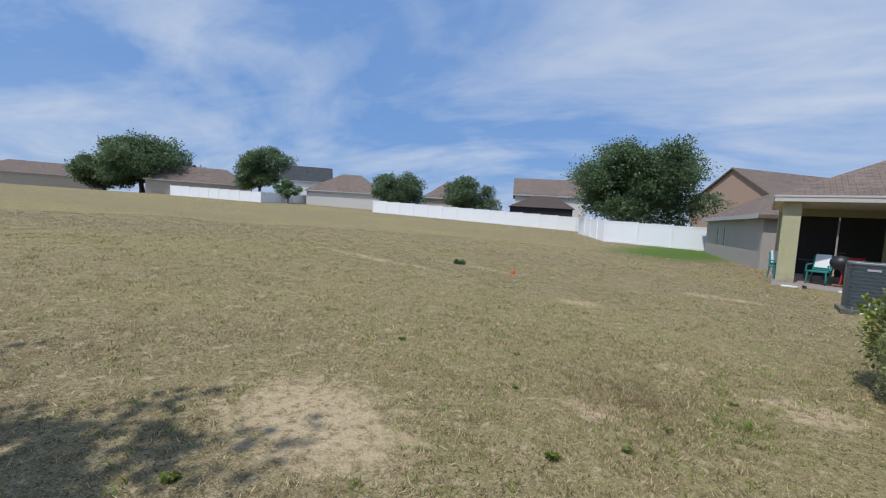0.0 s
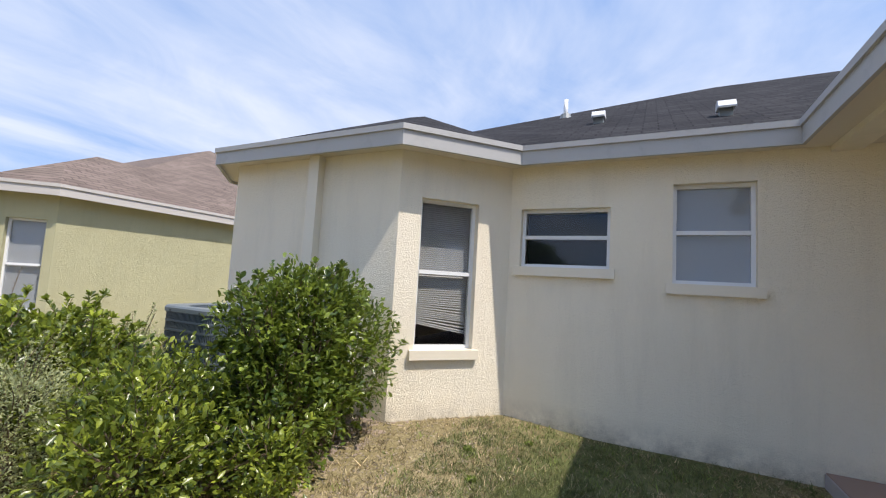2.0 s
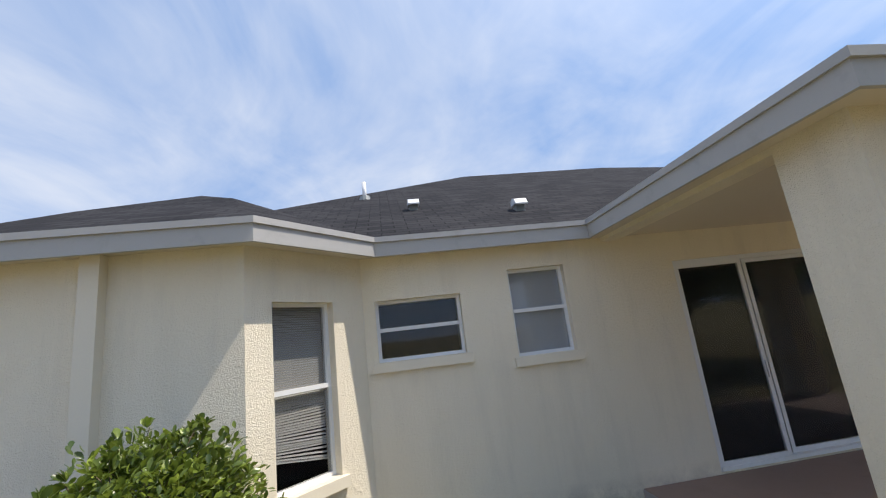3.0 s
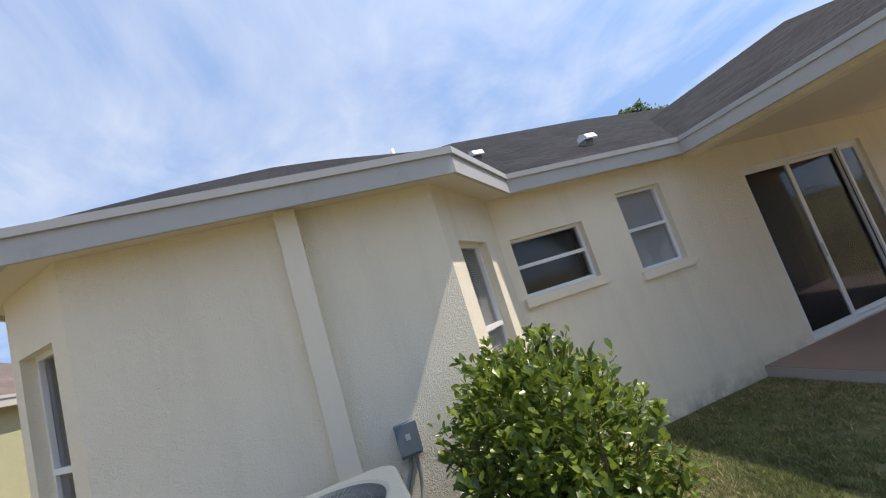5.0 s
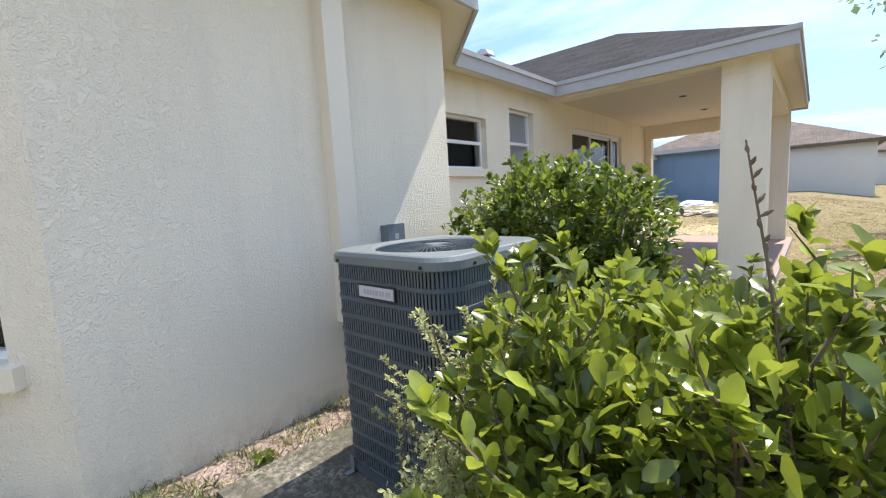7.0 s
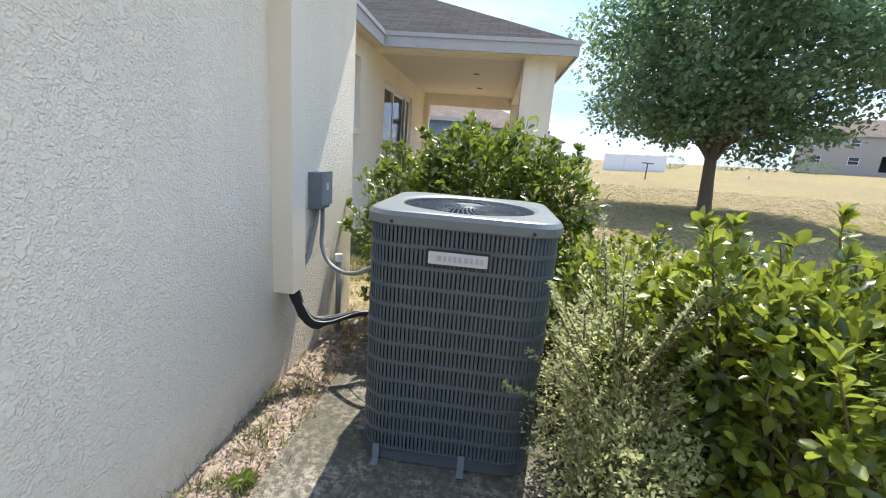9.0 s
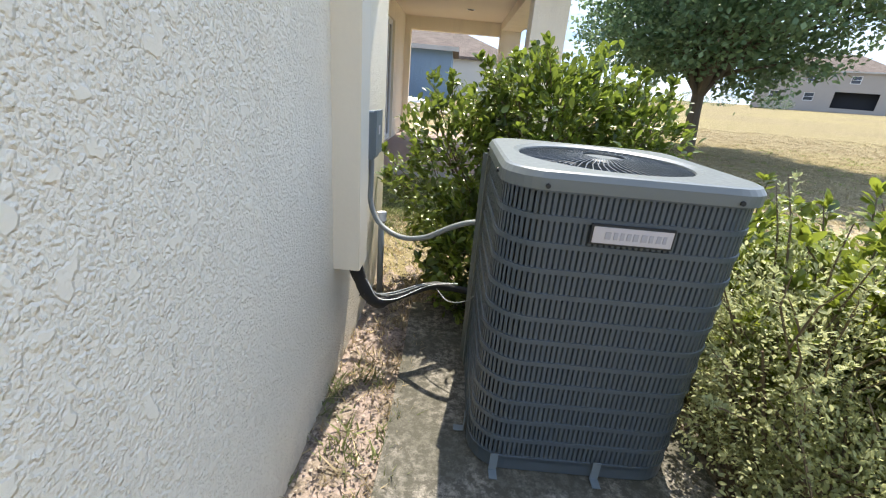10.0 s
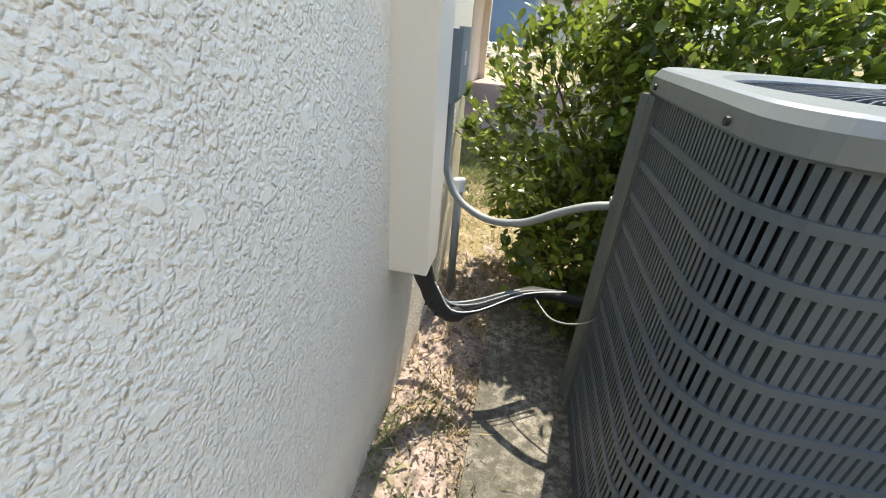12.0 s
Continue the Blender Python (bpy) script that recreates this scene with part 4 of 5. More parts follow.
shrub((-1.96, -4.42, 0), [(0, 0, 0.48, 0.25, 0.42, 0.42), (-0.02, -0.35, 0.36, 0.2, 0.26, 0.3)], 17000, 0.02, M_FINELEAF,
      "grey-green fine-leaved wiry shrub beside the air conditioner", 11, 0.5, 95, 0.26, 0.26, 0.45)
shrub((-1.16, -4.05, 0), [(0, 0, 0.44, 0.28, 0.52, 0.44), (0.0, -0.42, 0.42, 0.26, 0.34, 0.40)], 19000, 0.022, M_FINELEAF,
      "dull grey-green fine-leaved shrub at the lawn edge", 13, 0.5, 150, 0.24, 0.24, 0.42)


def tall_stem(at, h, lean, seed):
    """A bare weed stalk with short buds up its length."""
    rng = random.Random(seed)
    ob = thing("weed_stalk", at, "thin brown seed stalk standing above the shrubs", "weed", group="seed stalks in the shrubs")
    bm = bmesh.new()
    pts = [Vector((lean[0] * t * t, lean[1] * t * t, h * t)) for t in (0, 0.3, 0.6, 0.85, 1.0)]
    tube(bm, pts, [0.005, 0.004, 0.003, 0.0025, 0.0015], 5)
    part("stem", bm, M_TWIG, ob)
    bm = bmesh.new()
    for k in range(26):
        t = 0.62 + 0.38 * k / 26
        c = Vector((lean[0] * t * t, lean[1] * t * t, h * t))
        d = Vector((rng.gauss(0, 1), rng.gauss(0, 1), 1.2)).normalized()
        tube(bm, [c, c + d * 0.01, c + d * 0.02], [0.0015, 0.004, 0.001], 5)
    part("bud", bm, M_TWIG, ob, kind="stuff")


tall_stem((-1.22, -4.72, 0.0), 1.42, (-0.13, 0.02), 1)
tall_stem((-1.16, -4.66, 0.0), 1.38, (0.10, 0.05), 2)
tall_stem((-1.0, -4.2, 0.0), 1.15, (0.06, -0.08), 3)


def tree(at, h, crown, lobes_n, leaves, size, mat, label, seed, trunk_r=0.2, fork=0.3, name="tree", group="trees round the field"):
    """A tapered trunk, limbs that fork, and a crown of many leaf clumps with gaps. crown: (rx, ry, z0, z1)."""
    rng = random.Random(seed)
    ob = thing(name, at, label, "tree", group=group)
    rx, ry, z0, z1 = crown
    bm = bmesh.new()
    bend = Vector((rng.uniform(-0.1, 0.1), rng.uniform(-0.1, 0.1), 0)) * h * 0.2
    top = Vector((0, 0, fork * h)) + bend
    tube(bm, [(0, 0, -0.3), (0, 0, 0.12 * h * fork), top * 0.5, top, Vector((bend.x * 2, bend.y * 2, h * 0.8))], [trunk_r * 1.5, trunk_r * 1.1, trunk_r * 0.95, trunk_r * 0.85, trunk_r * 0.12], 9)
    clumps = []
    for k in range(lobes_n):
        a = 2 * math.pi * k / lobes_n * 2.4 + rng.uniform(-0.4, 0.4)
        t = (k * 0.618 + 0.5 * rng.random() / lobes_n) % 1.0
        z = z0 + (z1 - z0) * (0.16 + 0.74 * t)
        wide = math.sin(math.pi * min(max((z - z0) / (z1 - z0), 0.2), 0.9)) ** 0.55
        r = rng.uniform(0.25, 0.95) ** 0.7 * wide
        c = Vector((rx * r * math.cos(a), ry * r * math.sin(a), z))
        cr = (rx + ry) * 0.5 * rng.uniform(0.15, 0.34)
        clumps.append((c.x, c.y, c.z, cr * rng.uniform(0.9, 1.3), cr * rng.uniform(0.9, 1.3), cr * 0.72))
        tube(bm, [top * rng.uniform(0.7, 1.0), top * 0.6 + c * 0.35 + Vector((0, 0, 0.1 * h * rng.random())), c], [trunk_r * 0.42, trunk_r * 0.26, trunk_r * 0.06], 6)
    part("trunk", bm, M_BARK, ob)
    pts = blob_points(rng, clumps, leaves, 0.34, 0.62, seed)
    leaf_mesh("crown", pts, size, mat, ob, rng, 0.75, up=0.05, kind="stuff", simple=True)
    return ob


tree((4.26, 8.17, 0.0), 8.2, (3.8, 4.5, 1.4, 8.3), 60, 58000, 0.16, M_TREELEAF, "dark green broadleaf tree with a dense crown on the lawn", 21, 0.19, 0.26)
tree((10.3, -45.9, 0.6), 10.5, (7.0, 6.4, 0.8, 9.6), 50, 80000, 0.22, M_OAKLEAF, "large dense live oak behind the white fence", 22, 0.3, 0.25)
tree((113.2, -33.1, 3.2), 11.8, (11.5, 9, 0.8, 12.0), 40, 42000, 0.42, M_OAKLEAF, "wide dark live oak at the far field edge", 23, 0.5, 0.22)
tree((119.6, -27.8, 3.3), 8, (7.5, 6, 0.3, 8), 26, 20000, 0.4, M_OAKLEAF, "low dark tree beside the live oak", 24, 0.3, 0.2)
tree((82, -44, 2.6), 10.5, (6.6, 5.5, 2.0, 10.8), 28, 26000, 0.32, M_OAKLEAF, "round dark tree behind the white fence", 25, 0.3, 0.3)
tree((72.6, -44.4, 2.4), 4.2, (2.4, 2.4, 1.2, 4.2), 14, 3500, 0.32, M_TREELEAF, "small rounded ornamental tree on the field edge", 26, 0.12, 0.3)
tree((52.5, -53.5, 2.0), 6.0, (6.2, 5, 1.0, 6.4), 24, 18000, 0.3, M_OAKLEAF, "green spreading tree behind the vinyl fence", 27, 0.2, 0.25)
tree((38.5, -55.5, 1.7), 6.0, (5.0, 4.4, 0.8, 6.2), 22, 18000, 0.28, M_OAKLEAF, "leafy young tree behind the vinyl fence", 28, 0.2, 0.25)


# ---- fences ----
def fence(points, label, h=1.83, panel=2.4):
    ob = thing("fence", (*points[0], ground_z(*points[0])), label, "fence")
    o = Vector(ob.location)
    for a, b in zip(points, points[1:]):
        a, b = Vector(a), Vector(b)
        n = max(1, round((b - a).length / panel))
        for k in range(n):
            p, q = a.lerp(b, k / n), a.lerp(b, (k + 1) / n)
            zp, zq = ground_z(*p), ground_z(*q)
            z = (zp + zq) / 2
            m = Matrix.Translation(-o) @ line_frame(p, q)
            ln = (q - p).length
            bm = boxes((0.06, ln - 0.06, -0.02, 0.02, z - 0.1, z + h - 0.12), (0.06, ln - 0.06, -0.035, 0.035, z + h - 0.12, z + h - 0.02), (0.06, ln - 0.06, -0.035, 0.035, z + 0.02, z + 0.16), m=m)
            part("fence_panel", bm, M_FENCE, ob)
            post = part("fence_post", boxes((-0.065, 0.065, -0.065, 0.065, zp - 0.3, zp + h + 0.02), m=m), M_FENCE, ob)
            part("post_cap", boxes((-0.08, 0.08, -0.08, 0.08, zp + h + 0.02, zp + h + 0.06), m=m), M_FENCE, post)
    return ob


fence([(89.4, -30.4), (69.1, -37.0), (81, -57)], "white vinyl privacy fence at the field edge")
fence([(49.1, -44.5), (19.3, -52.1), (-6, -60)], "long white vinyl privacy fence behind the field")
fence([(15.8, -43.4), (10.85, -35.7), (-6.5, -39.5)], "white vinyl privacy fence round a back yard")
fence([(13.8, 57.4), (17.8, 47.6), (10, 45)], "white vinyl fence round a far back yard")


# ---- far houses ----
def far_house(at, rz, w, d, eave, ridge, wall_mat, roof_mat, label, gable=False, windows=(), recess=None, storeys=1):
    """w along local x, d along local y; the front faces local -y. windows: (x, z0, z1, width)."""
    ob = thing("neighbour_house", at, label, "house", group="houses round the field")
    ob.rotation_euler = (0, 0, radians(rz))
    bm = bmesh.new()
    c = [(-w / 2, -d / 2), (w / 2, -d / 2), (w / 2, d / 2), (-w / 2, d / 2)]
    holes = [(x - ww / 2 + w / 2, x + ww / 2 + w / 2, z0, z1) for x, z0, z1, ww in windows]
    if recess:
        holes.append((recess[0] + w / 2, recess[1] + w / 2, 0.02, recess[2]))
    for i in range(4):
        wall_panel(bm, c[i], c[(i + 1) % 4], -0.8, eave, 0.25, holes if i == 0 else ())
    if gable:
        top = eave + (ridge - eave)
        for x in (-w / 2, w / 2 - 0.25):
            v = [bm.verts.new(p) for p in ((x, -d / 2, eave), (x, d / 2, eave), (x, 0, top), (x + 0.25, -d / 2, eave), (x + 0.25, d / 2, eave), (x + 0.25, 0, top))]
            for f in ((0, 2, 1), (3, 4, 5), (0, 1, 4, 3), (1, 2, 5, 4), (2, 0, 3, 5)):
                bm.faces.new([v[k] for k in f])
    part("wall", bm, wall_mat, ob)
    o = 0.35
    e = [(-w / 2 - o, -d / 2 - o), (w / 2 + o, -d / 2 - o), (w / 2 + o, d / 2 + o), (-w / 2 - o, d / 2 + o)]
    pitch = (ridge - eave) / (d / 2 + o)
    planes = [edge_wall(e[i], e[(i + 1) % 4]) for i in range(4)] + [slope(e[0], e[1], eave, pitch), slope(e[2], e[3], eave, pitch)]
    if not gable:
        planes += [slope(e[1], e[2], eave, pitch), slope(e[3], e[0], eave, pitch)]
        part("roof", convex(planes, lo=(-60, -60, eave - 0.18)), roof_mat, ob)
    else:
        bm = bmesh.new()
        for s in (-1, 1):
            x0, x1 = -w / 2 - o, w / 2 + o
            y0 = s * (d / 2 + o)
            v = [bm.verts.new(p) for p in ((x0, y0, eave - 0.1), (x1, y0, eave - 0.1), (x1, 0, ridge + 0.05), (x0, 0, ridge + 0.05),
                                           (x0, y0, eave + 0.1), (x1, y0, eave + 0.1), (x1, 0, ridge + 0.25), (x0, 0, ridge + 0.25))]
            for f in ((0, 1, 2, 3), (4, 5, 6, 7), (0, 1, 5, 4), (1, 2, 6, 5), (3, 0, 4, 7)):
                bm.faces.new([v[k] for k in f])
        bmesh.ops.recalc_face_normals(bm, faces=bm.faces)
        part("roof", bm, roof_mat, ob)
    for i in (0, 2):
        a, b = e[i], e[i + 1]
        part("fascia", boxes((min(a[0], b[0]), max(a[0], b[0]), a[1] - (0.03 if i == 0 else 0), a[1] + (0 if i == 0 else 0.03), eave - 0.2, eave + 0.02)), M_FASCIA, ob)
    for x, z0, z1, ww in windows:
        fr = 0.08
        y = -d / 2 + 0.08
        win = part("window", boxes((x - ww / 2, x - ww / 2 + fr, y, y + 0.06, z0, z1), (x + ww / 2 - fr, x + ww / 2, y, y + 0.06, z0, z1), (x - ww / 2 + fr, x + ww / 2 - fr, y, y + 0.06, z0, z0 + fr),
                                   (x - ww / 2 + fr, x + ww / 2 - fr, y, y + 0.06, z1 - fr, z1), (x - ww / 2 + fr, x + ww / 2 - fr, y, y + 0.05, (z0 + z1) / 2 - 0.03, (z0 + z1) / 2 + 0.03)), M_VINYL, ob)
        part("pane", boxes((x - ww / 2 + fr, x + ww / 2 - fr, y + 0.05, y + 0.07, z0 + fr, z1 - fr)), M_DARKGLASS, win)
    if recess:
        # back of the recess coloured near-black to paint its shade
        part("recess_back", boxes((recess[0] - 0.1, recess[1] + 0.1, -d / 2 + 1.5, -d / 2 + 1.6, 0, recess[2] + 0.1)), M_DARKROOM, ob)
    return ob


M_DARKGLASS = surface("dark_far_glass", (0.03, 0.035, 0.045), 0.12, spec=0.7, vary=0.02)
far_house((-1.6, -31.2, -0.3), 105.8, 12.5, 7.0, 2.75, 4.9, M_GREYHOUSE, M_BROWNROOF, "grey stucco house with two small windows", windows=[(-2.6, 1.0, 2.1, 0.5), (-0.9, 1.0, 2.1, 0.5)])
far_house((-3.0, -73, 0.3), 52, 22, 12, 5.2, 9.4, M_BRICKY, M_BROWNROOF, "two-storey brown house with a gabled roof", gable=True)
far_house((29.5, -66, 1.2), 28, 11, 10, 4.6, 7.4, M_PALEHOUSE, M_BROWNROOF, "pale house with a brown gabled roof", gable=True)
far_house((52.5, -68, 2.0), 38, 9, 9, 3.2, 6.8, M_TANHOUSE, M_BROWNROOF, "tan house with a brown hipped roof", windows=[(-2, 1, 2.2, 1.4), (2, 1, 2.2, 1.4)])
far_house((73, -60, 2.6), 40, 16, 12, 2.9, 7.0, M_PALEHOUSE, M_BROWNROOF, "pale single-storey house with a covered porch", windows=[(0, 1.0, 2.1, 1.2), (3.4, 1.0, 2.1, 1.2)], recess=(-7.4, -3.6, 2.5))
far_house((98, -66, 3.0), 50, 12, 12, 5.6, 9.6, M_FENCE, M_DARKROOF, "white two-storey house with a dark gabled roof", gable=True)
far_house((103, -42, 3.0), 60, 20, 11, 3.0, 6.6, M_TANHOUSE, M_BROWNROOF, "tan house half hidden by the oak")
far_house((150, -22, 3.6), 70, 24, 12, 3.0, 6.2, M_TANHOUSE, M_BROWNROOF, "low tan house at the field corner")
far_house((60.5, 75.5, 3.2), -38, 18, 11, 5.6, 8.6, M_GREYHOUSE, M_GREYROOF, "grey two-storey house with a screened porch", windows=[(-6, 0.9, 2.2, 1.4), (-1.5, 3.8, 5.0, 1.3), (4, 3.8, 5.0, 1.3), (-6.4, 3.8, 5.0, 1.3), (-1.2, 0.9, 2.2, 1.4)], recess=(2.0, 7.5, 2.5))
far_house((-14.2, 21.5, 0.1), 90, 12, 12, 2.9, 5.6, M_BLUE, M_GREYROOF, "blue stucco neighbour house with a white trimmed eave", windows=[(-3.6, 0.9, 2.4, 0.9)])
far_house((-5.9, 22.6, 0.35), 0, 4.6, 6, 2.9, 4.4, M_BLUE, M_GREYROOF, "blue stucco wing of the neighbour house")
far_house((-5.3, 37.5, 0.5), 90, 18, 13, 2.9, 5.9, M_PALEHOUSE, M_GREYROOF, "pale stucco house with a grey shingle roof", windows=[(1.5, 0.9, 2.2, 1.0), (5.5, 0.9, 2.2, 1.0)], recess=(-5.5, -3.0, 2.4))
far_house((-1.0, 58.0, 0.7), 90, 14, 14, 2.9, 6.2, M_PALEHOUSE, M_GREYROOF, "pale house with a low grey hipped roof", windows=[(-4, 0.9, 2.2, 1.4), (1, 0.9, 2.2, 1.4)])


# ---- ground cover ----
def blades(name, label, n, centre, reach, size, mat, seed, keep, lift=0.0, flat=False):
    """Single short blades or chips strewn round a centre, thinner with distance."""
    g = np.random.default_rng(seed)
    clump = 1 if flat else 14
    r = np.repeat(g.random(n // clump + 1) * reach, clump)[:n]
    a = np.repeat(g.random(n // clump + 1) * 2 * np.pi, clump)[:n]
    loose = 0.012 + 0.016 * r ** 0.5
    x, y = centre[0] + r * np.cos(a) + g.normal(0, 1, n) * loose, centre[1] + r * np.sin(a) + g.normal(0, 1, n) * loose
    ok = keep(x, y)
    x, y, r = x[ok], y[ok], r[ok]
    n = len(x)
    z = np.array([ground_z(p, q) for p, q in zip(x, y)]) + lift
    far = 1 + r * 0.09
    h = size * (0.5 + g.random(n)) * far ** 0.5
    w = h * (0.45 if flat else 0.085) * far ** 0.6
    t = g.random(n) * 2 * np.pi
    lean = g.normal(0, 0.6, n)
    lean2 = g.normal(0, 0.6, n)
    if flat:
        up = np.abs(g.normal(0, 0.25, n))
        lean, lean2 = np.cos(t + 1.57), np.sin(t + 1.57)
    else:
        up = 0.55 + 0.4 * g.random(n)
    v = np.empty((n, 3, 3))
    v[:, 0] = np.stack([x - np.cos(t) * w, y - np.sin(t) * w, z - 0.004], 1)
    v[:, 1] = np.stack([x + np.cos(t) * w, y + np.sin(t) * w, z - 0.004 + (0.3 * up * h if flat else 0)], 1)
    v[:, 2] = np.stack([x + lean * h, y + lean2 * h, z + up * h], 1)
    me = bpy.data.meshes.new(name)
    me.vertices.add(3 * n)
    me.vertices.foreach_set("co", v.reshape(-1))
    me.loops.add(3 * n)
    me.loops.foreach_set("vertex_index", np.arange(3 * n, dtype=np.int32))
    me.polygons.add(n)
    me.polygons.foreach_set("loop_start", np.arange(0, 3 * n, 3, dtype=np.int32))
    me.update(calc_edges=True)
    me.materials.append(mat)
    return tagged(new(name, me), label, "grass" if not flat else "leaf litter", kind="stuff")


def on_lawn(x, y):
    pad_area = (x > -3.3) & (x < -2.0) & (y > -5.0) & (y < -3.2)
    bare = ((x - 2.35) / 0.7) ** 2 + ((y + 0.35) / 0.45) ** 2 < 1
    house = (x < -3.5) & (y > -5.4) & (y < -2.9) | (x < -4.5) & (y < 13) | (x < -1.1) & (y > 0.75) & (y < 6.3) | (x < -4.1) & (y < -4) & (y > -6.1)
    house |= (x < -3.5) & (x + y < -6.4) & (y - x > -1.9)
    far_off = (x < -1.5) & (y < -9.3)
    mulch = (x < -1.9) & (y < -2.6) & (y > -5.6)
    g = np.random.default_rng(5).random(len(x))
    return ~pad_area & ~house & ~far_off & ~(mulch & (g < 0.85)) & ~(bare & (g < 0.93))


def in_mulch(x, y):
    pad_area = (x > -3.2) & (x < -2.05) & (y > -4.9) & (y < -3.35)
    return (x < -1.2) & (x > -4.4) & (y < -1.2) & (y > -6.2) & ~(pad_area & (np.random.default_rng(6).random(len(x)) < 0.85))


blades("lawn_grass", "short dry straw-coloured lawn grass", 560000, (0.8, -2.5), 24.0, 0.026, M_GRASS, 1, on_lawn)
blades("green_grass", "sparse green grass among dry turf", 32000, (0.0, -2.5), 16.0, 0.036, M_GREENGRASS, 2, on_lawn)
blades("straw_litter", "dry straw stems and grass on sandy soil by the wall", 24000, (-2.9, -3.9), 3.0, 0.038, M_GRASS, 12, in_mulch, 0.0)
blades("wall_grass", "patchy yellow-green grass along the stucco wall foot", 9000, (-3.2, -5.3), 1.4, 0.045, M_SPARSE, 15, in_mulch, 0.0)
blades("shade_grass", "sparse yellow-green grass in the shade beside the porch", 70000, (-3.0, -1.2), 2.6, 0.032, M_SPARSE, 14, lambda x, y: on_lawn(x, y) & (y > -2.2) & (x < -1.6 + 0.4 * np.sin(y * 3)))
blades("leaf_litter", "dry brown leaf litter and mulch by the wall", 26000, (-2.6, -4.0), 2.7, 0.013, M_LITTER, 3, in_mulch, 0.006, True)


# ---- fittings on the bay wall ----
def smoothed(pts, steps=5):
    """Points on a smooth curve through the given ones."""
    p = [Vector(q) for q in pts]
    p = [p[0] * 2 - p[1]] + p + [p[-1] * 2 - p[-2]]
    out = []
    for a, b, c, d in zip(p, p[1:], p[2:], p[3:]):
        for k in range(steps):
            t = k / steps
            out.append(0.5 * (2 * b + (c - a) * t + (2 * a - 5 * b + 4 * c - d) * t * t + (3 * b - a - 3 * c + d) * t ** 3))
    return out + [p[-2]]


def disconnect():
    ob = thing("disconnect_box", (-3.56, -3.56, 0.0), "grey metal electrical disconnect box on the stucco wall", "electrical box")
    part("box_body", bevel(boxes((0.0, 0.075, -0.075, 0.07, 0.98, 1.19)), 0.006), M_BOXGREY, ob)
    part("box_cover", bevel(boxes((0.0755, 0.088, -0.08, 0.075, 1.0, 1.197)), 0.004), M_BOXGREY, ob)
    part("warning_label", boxes((0.0885, 0.0895, -0.02, 0.015, 1.09, 1.13)), M_PLATE, ob)
    bm = bmesh.new()
    tube(bm, [(0.03, -0.01, 0.98), (0.03, -0.03, 0.90), (0.028, -0.12, 0.72), (0.035, -0.30, 0.62)], 0.015, 8)
    part("service_conduit", bm, M_CONDUIT, ob, smooth=True)
    bm = bmesh.new()
    tube(bm, smoothed([(0.05, 0.02, 0.98), (0.05, 0.02, 0.86), (0.055, 0.0, 0.75), (0.11, -0.03, 0.655), (0.22, -0.08, 0.615), (0.34, -0.13, 0.64), (0.45, -0.17, 0.71), (0.53, -0.19, 0.75), (0.60, -0.195, 0.765)]), 0.013, 10)
    part("flexible_conduit", bm, M_CONDUIT, ob, "grey flexible conduit looping to the unit", smooth=True)
    bm = bmesh.new()
    tube(bm, [(0.58, -0.195, 0.772), (0.63, -0.2, 0.775)], 0.019, 10)
    part("conduit_fitting", bm, M_CONDUIT, ob)


def line_set():
    ob = thing("refrigerant_line", (-3.5, -3.96, 0.0), "black foam insulated refrigerant line with thin wires", "pipe")
    bm = bmesh.new()
    pts = smoothed([(0.0, 0.0, 0.70), (0.005, 0.0, 0.60), (0.04, 0.02, 0.48), (0.075, 0.04, 0.41), (0.12, 0.07, 0.385), (0.22, 0.12, 0.405), (0.33, 0.18, 0.43), (0.44, 0.24, 0.40), (0.58, 0.28, 0.36)], 4)
    rng = random.Random(2)
    tube(bm, pts, [(0.029 if i < 17 else 0.02) * rng.uniform(0.82, 1.15) for i in range(len(pts))], 9)
    part("insulation", bm, M_RUBBER, ob, smooth=True)
    bm = bmesh.new()
    for k in range(16):
        c = pts[rng.randrange(1, 15)]
        d = Vector((rng.gauss(0, 1), rng.gauss(0, 1), rng.gauss(0, 1))).normalized()
        tube(bm, [c + d * 0.012, c + d * 0.036], [0.009, 0.002], 4)
    part("torn_foam", bm, M_RUBBER, ob, "ragged torn black foam flakes")
    for k, (dz, r, mat, nm) in enumerate(((0.024, 0.005, M_TOPSTEEL, "liquid_line"), (0.034, 0.0028, M_CONDUIT, "control_wire"), (0.028, 0.0022, M_VINYL, "control_wire"))):
        bm = bmesh.new()
        tube(bm, smoothed([(x + 0.012 * k, y - 0.012 * k, z + dz + 0.012 * math.sin(i * 1.3 + k)) for i, (x, y, z) in enumerate(pts[8::5])], 4), r, 6)
        part(nm, bm, mat, ob, smooth=True)
    bm = bmesh.new()
    tube(bm, smoothed([(0.36, 0.18, 0.42), (0.42, 0.1, 0.40), (0.5, 0.06, 0.43), (0.56, 0.04, 0.50)]), 0.003, 6)
    part("loose_wire", bm, M_CONDUIT, ob, smooth=True)


def cleanout():
    ob = thing("wall_pipe", (-3.49, -3.30, 0.08), "short grey pipe stub with a white cap beside the wall", "pipe")
    bm = bmesh.new()
    tube(bm, [(0, 0, 0.0), (0, 0, 0.5)], 0.018, 10)
    part("stub", bm, M_CONDUIT, ob, smooth=True)
    bm = bmesh.new()
    tube(bm, [(0, 0, 0.5), (0, 0, 0.55)], 0.027, 12)
    part("cap", bm, M_VINYL, ob)


disconnect()
line_set()
cleanout()


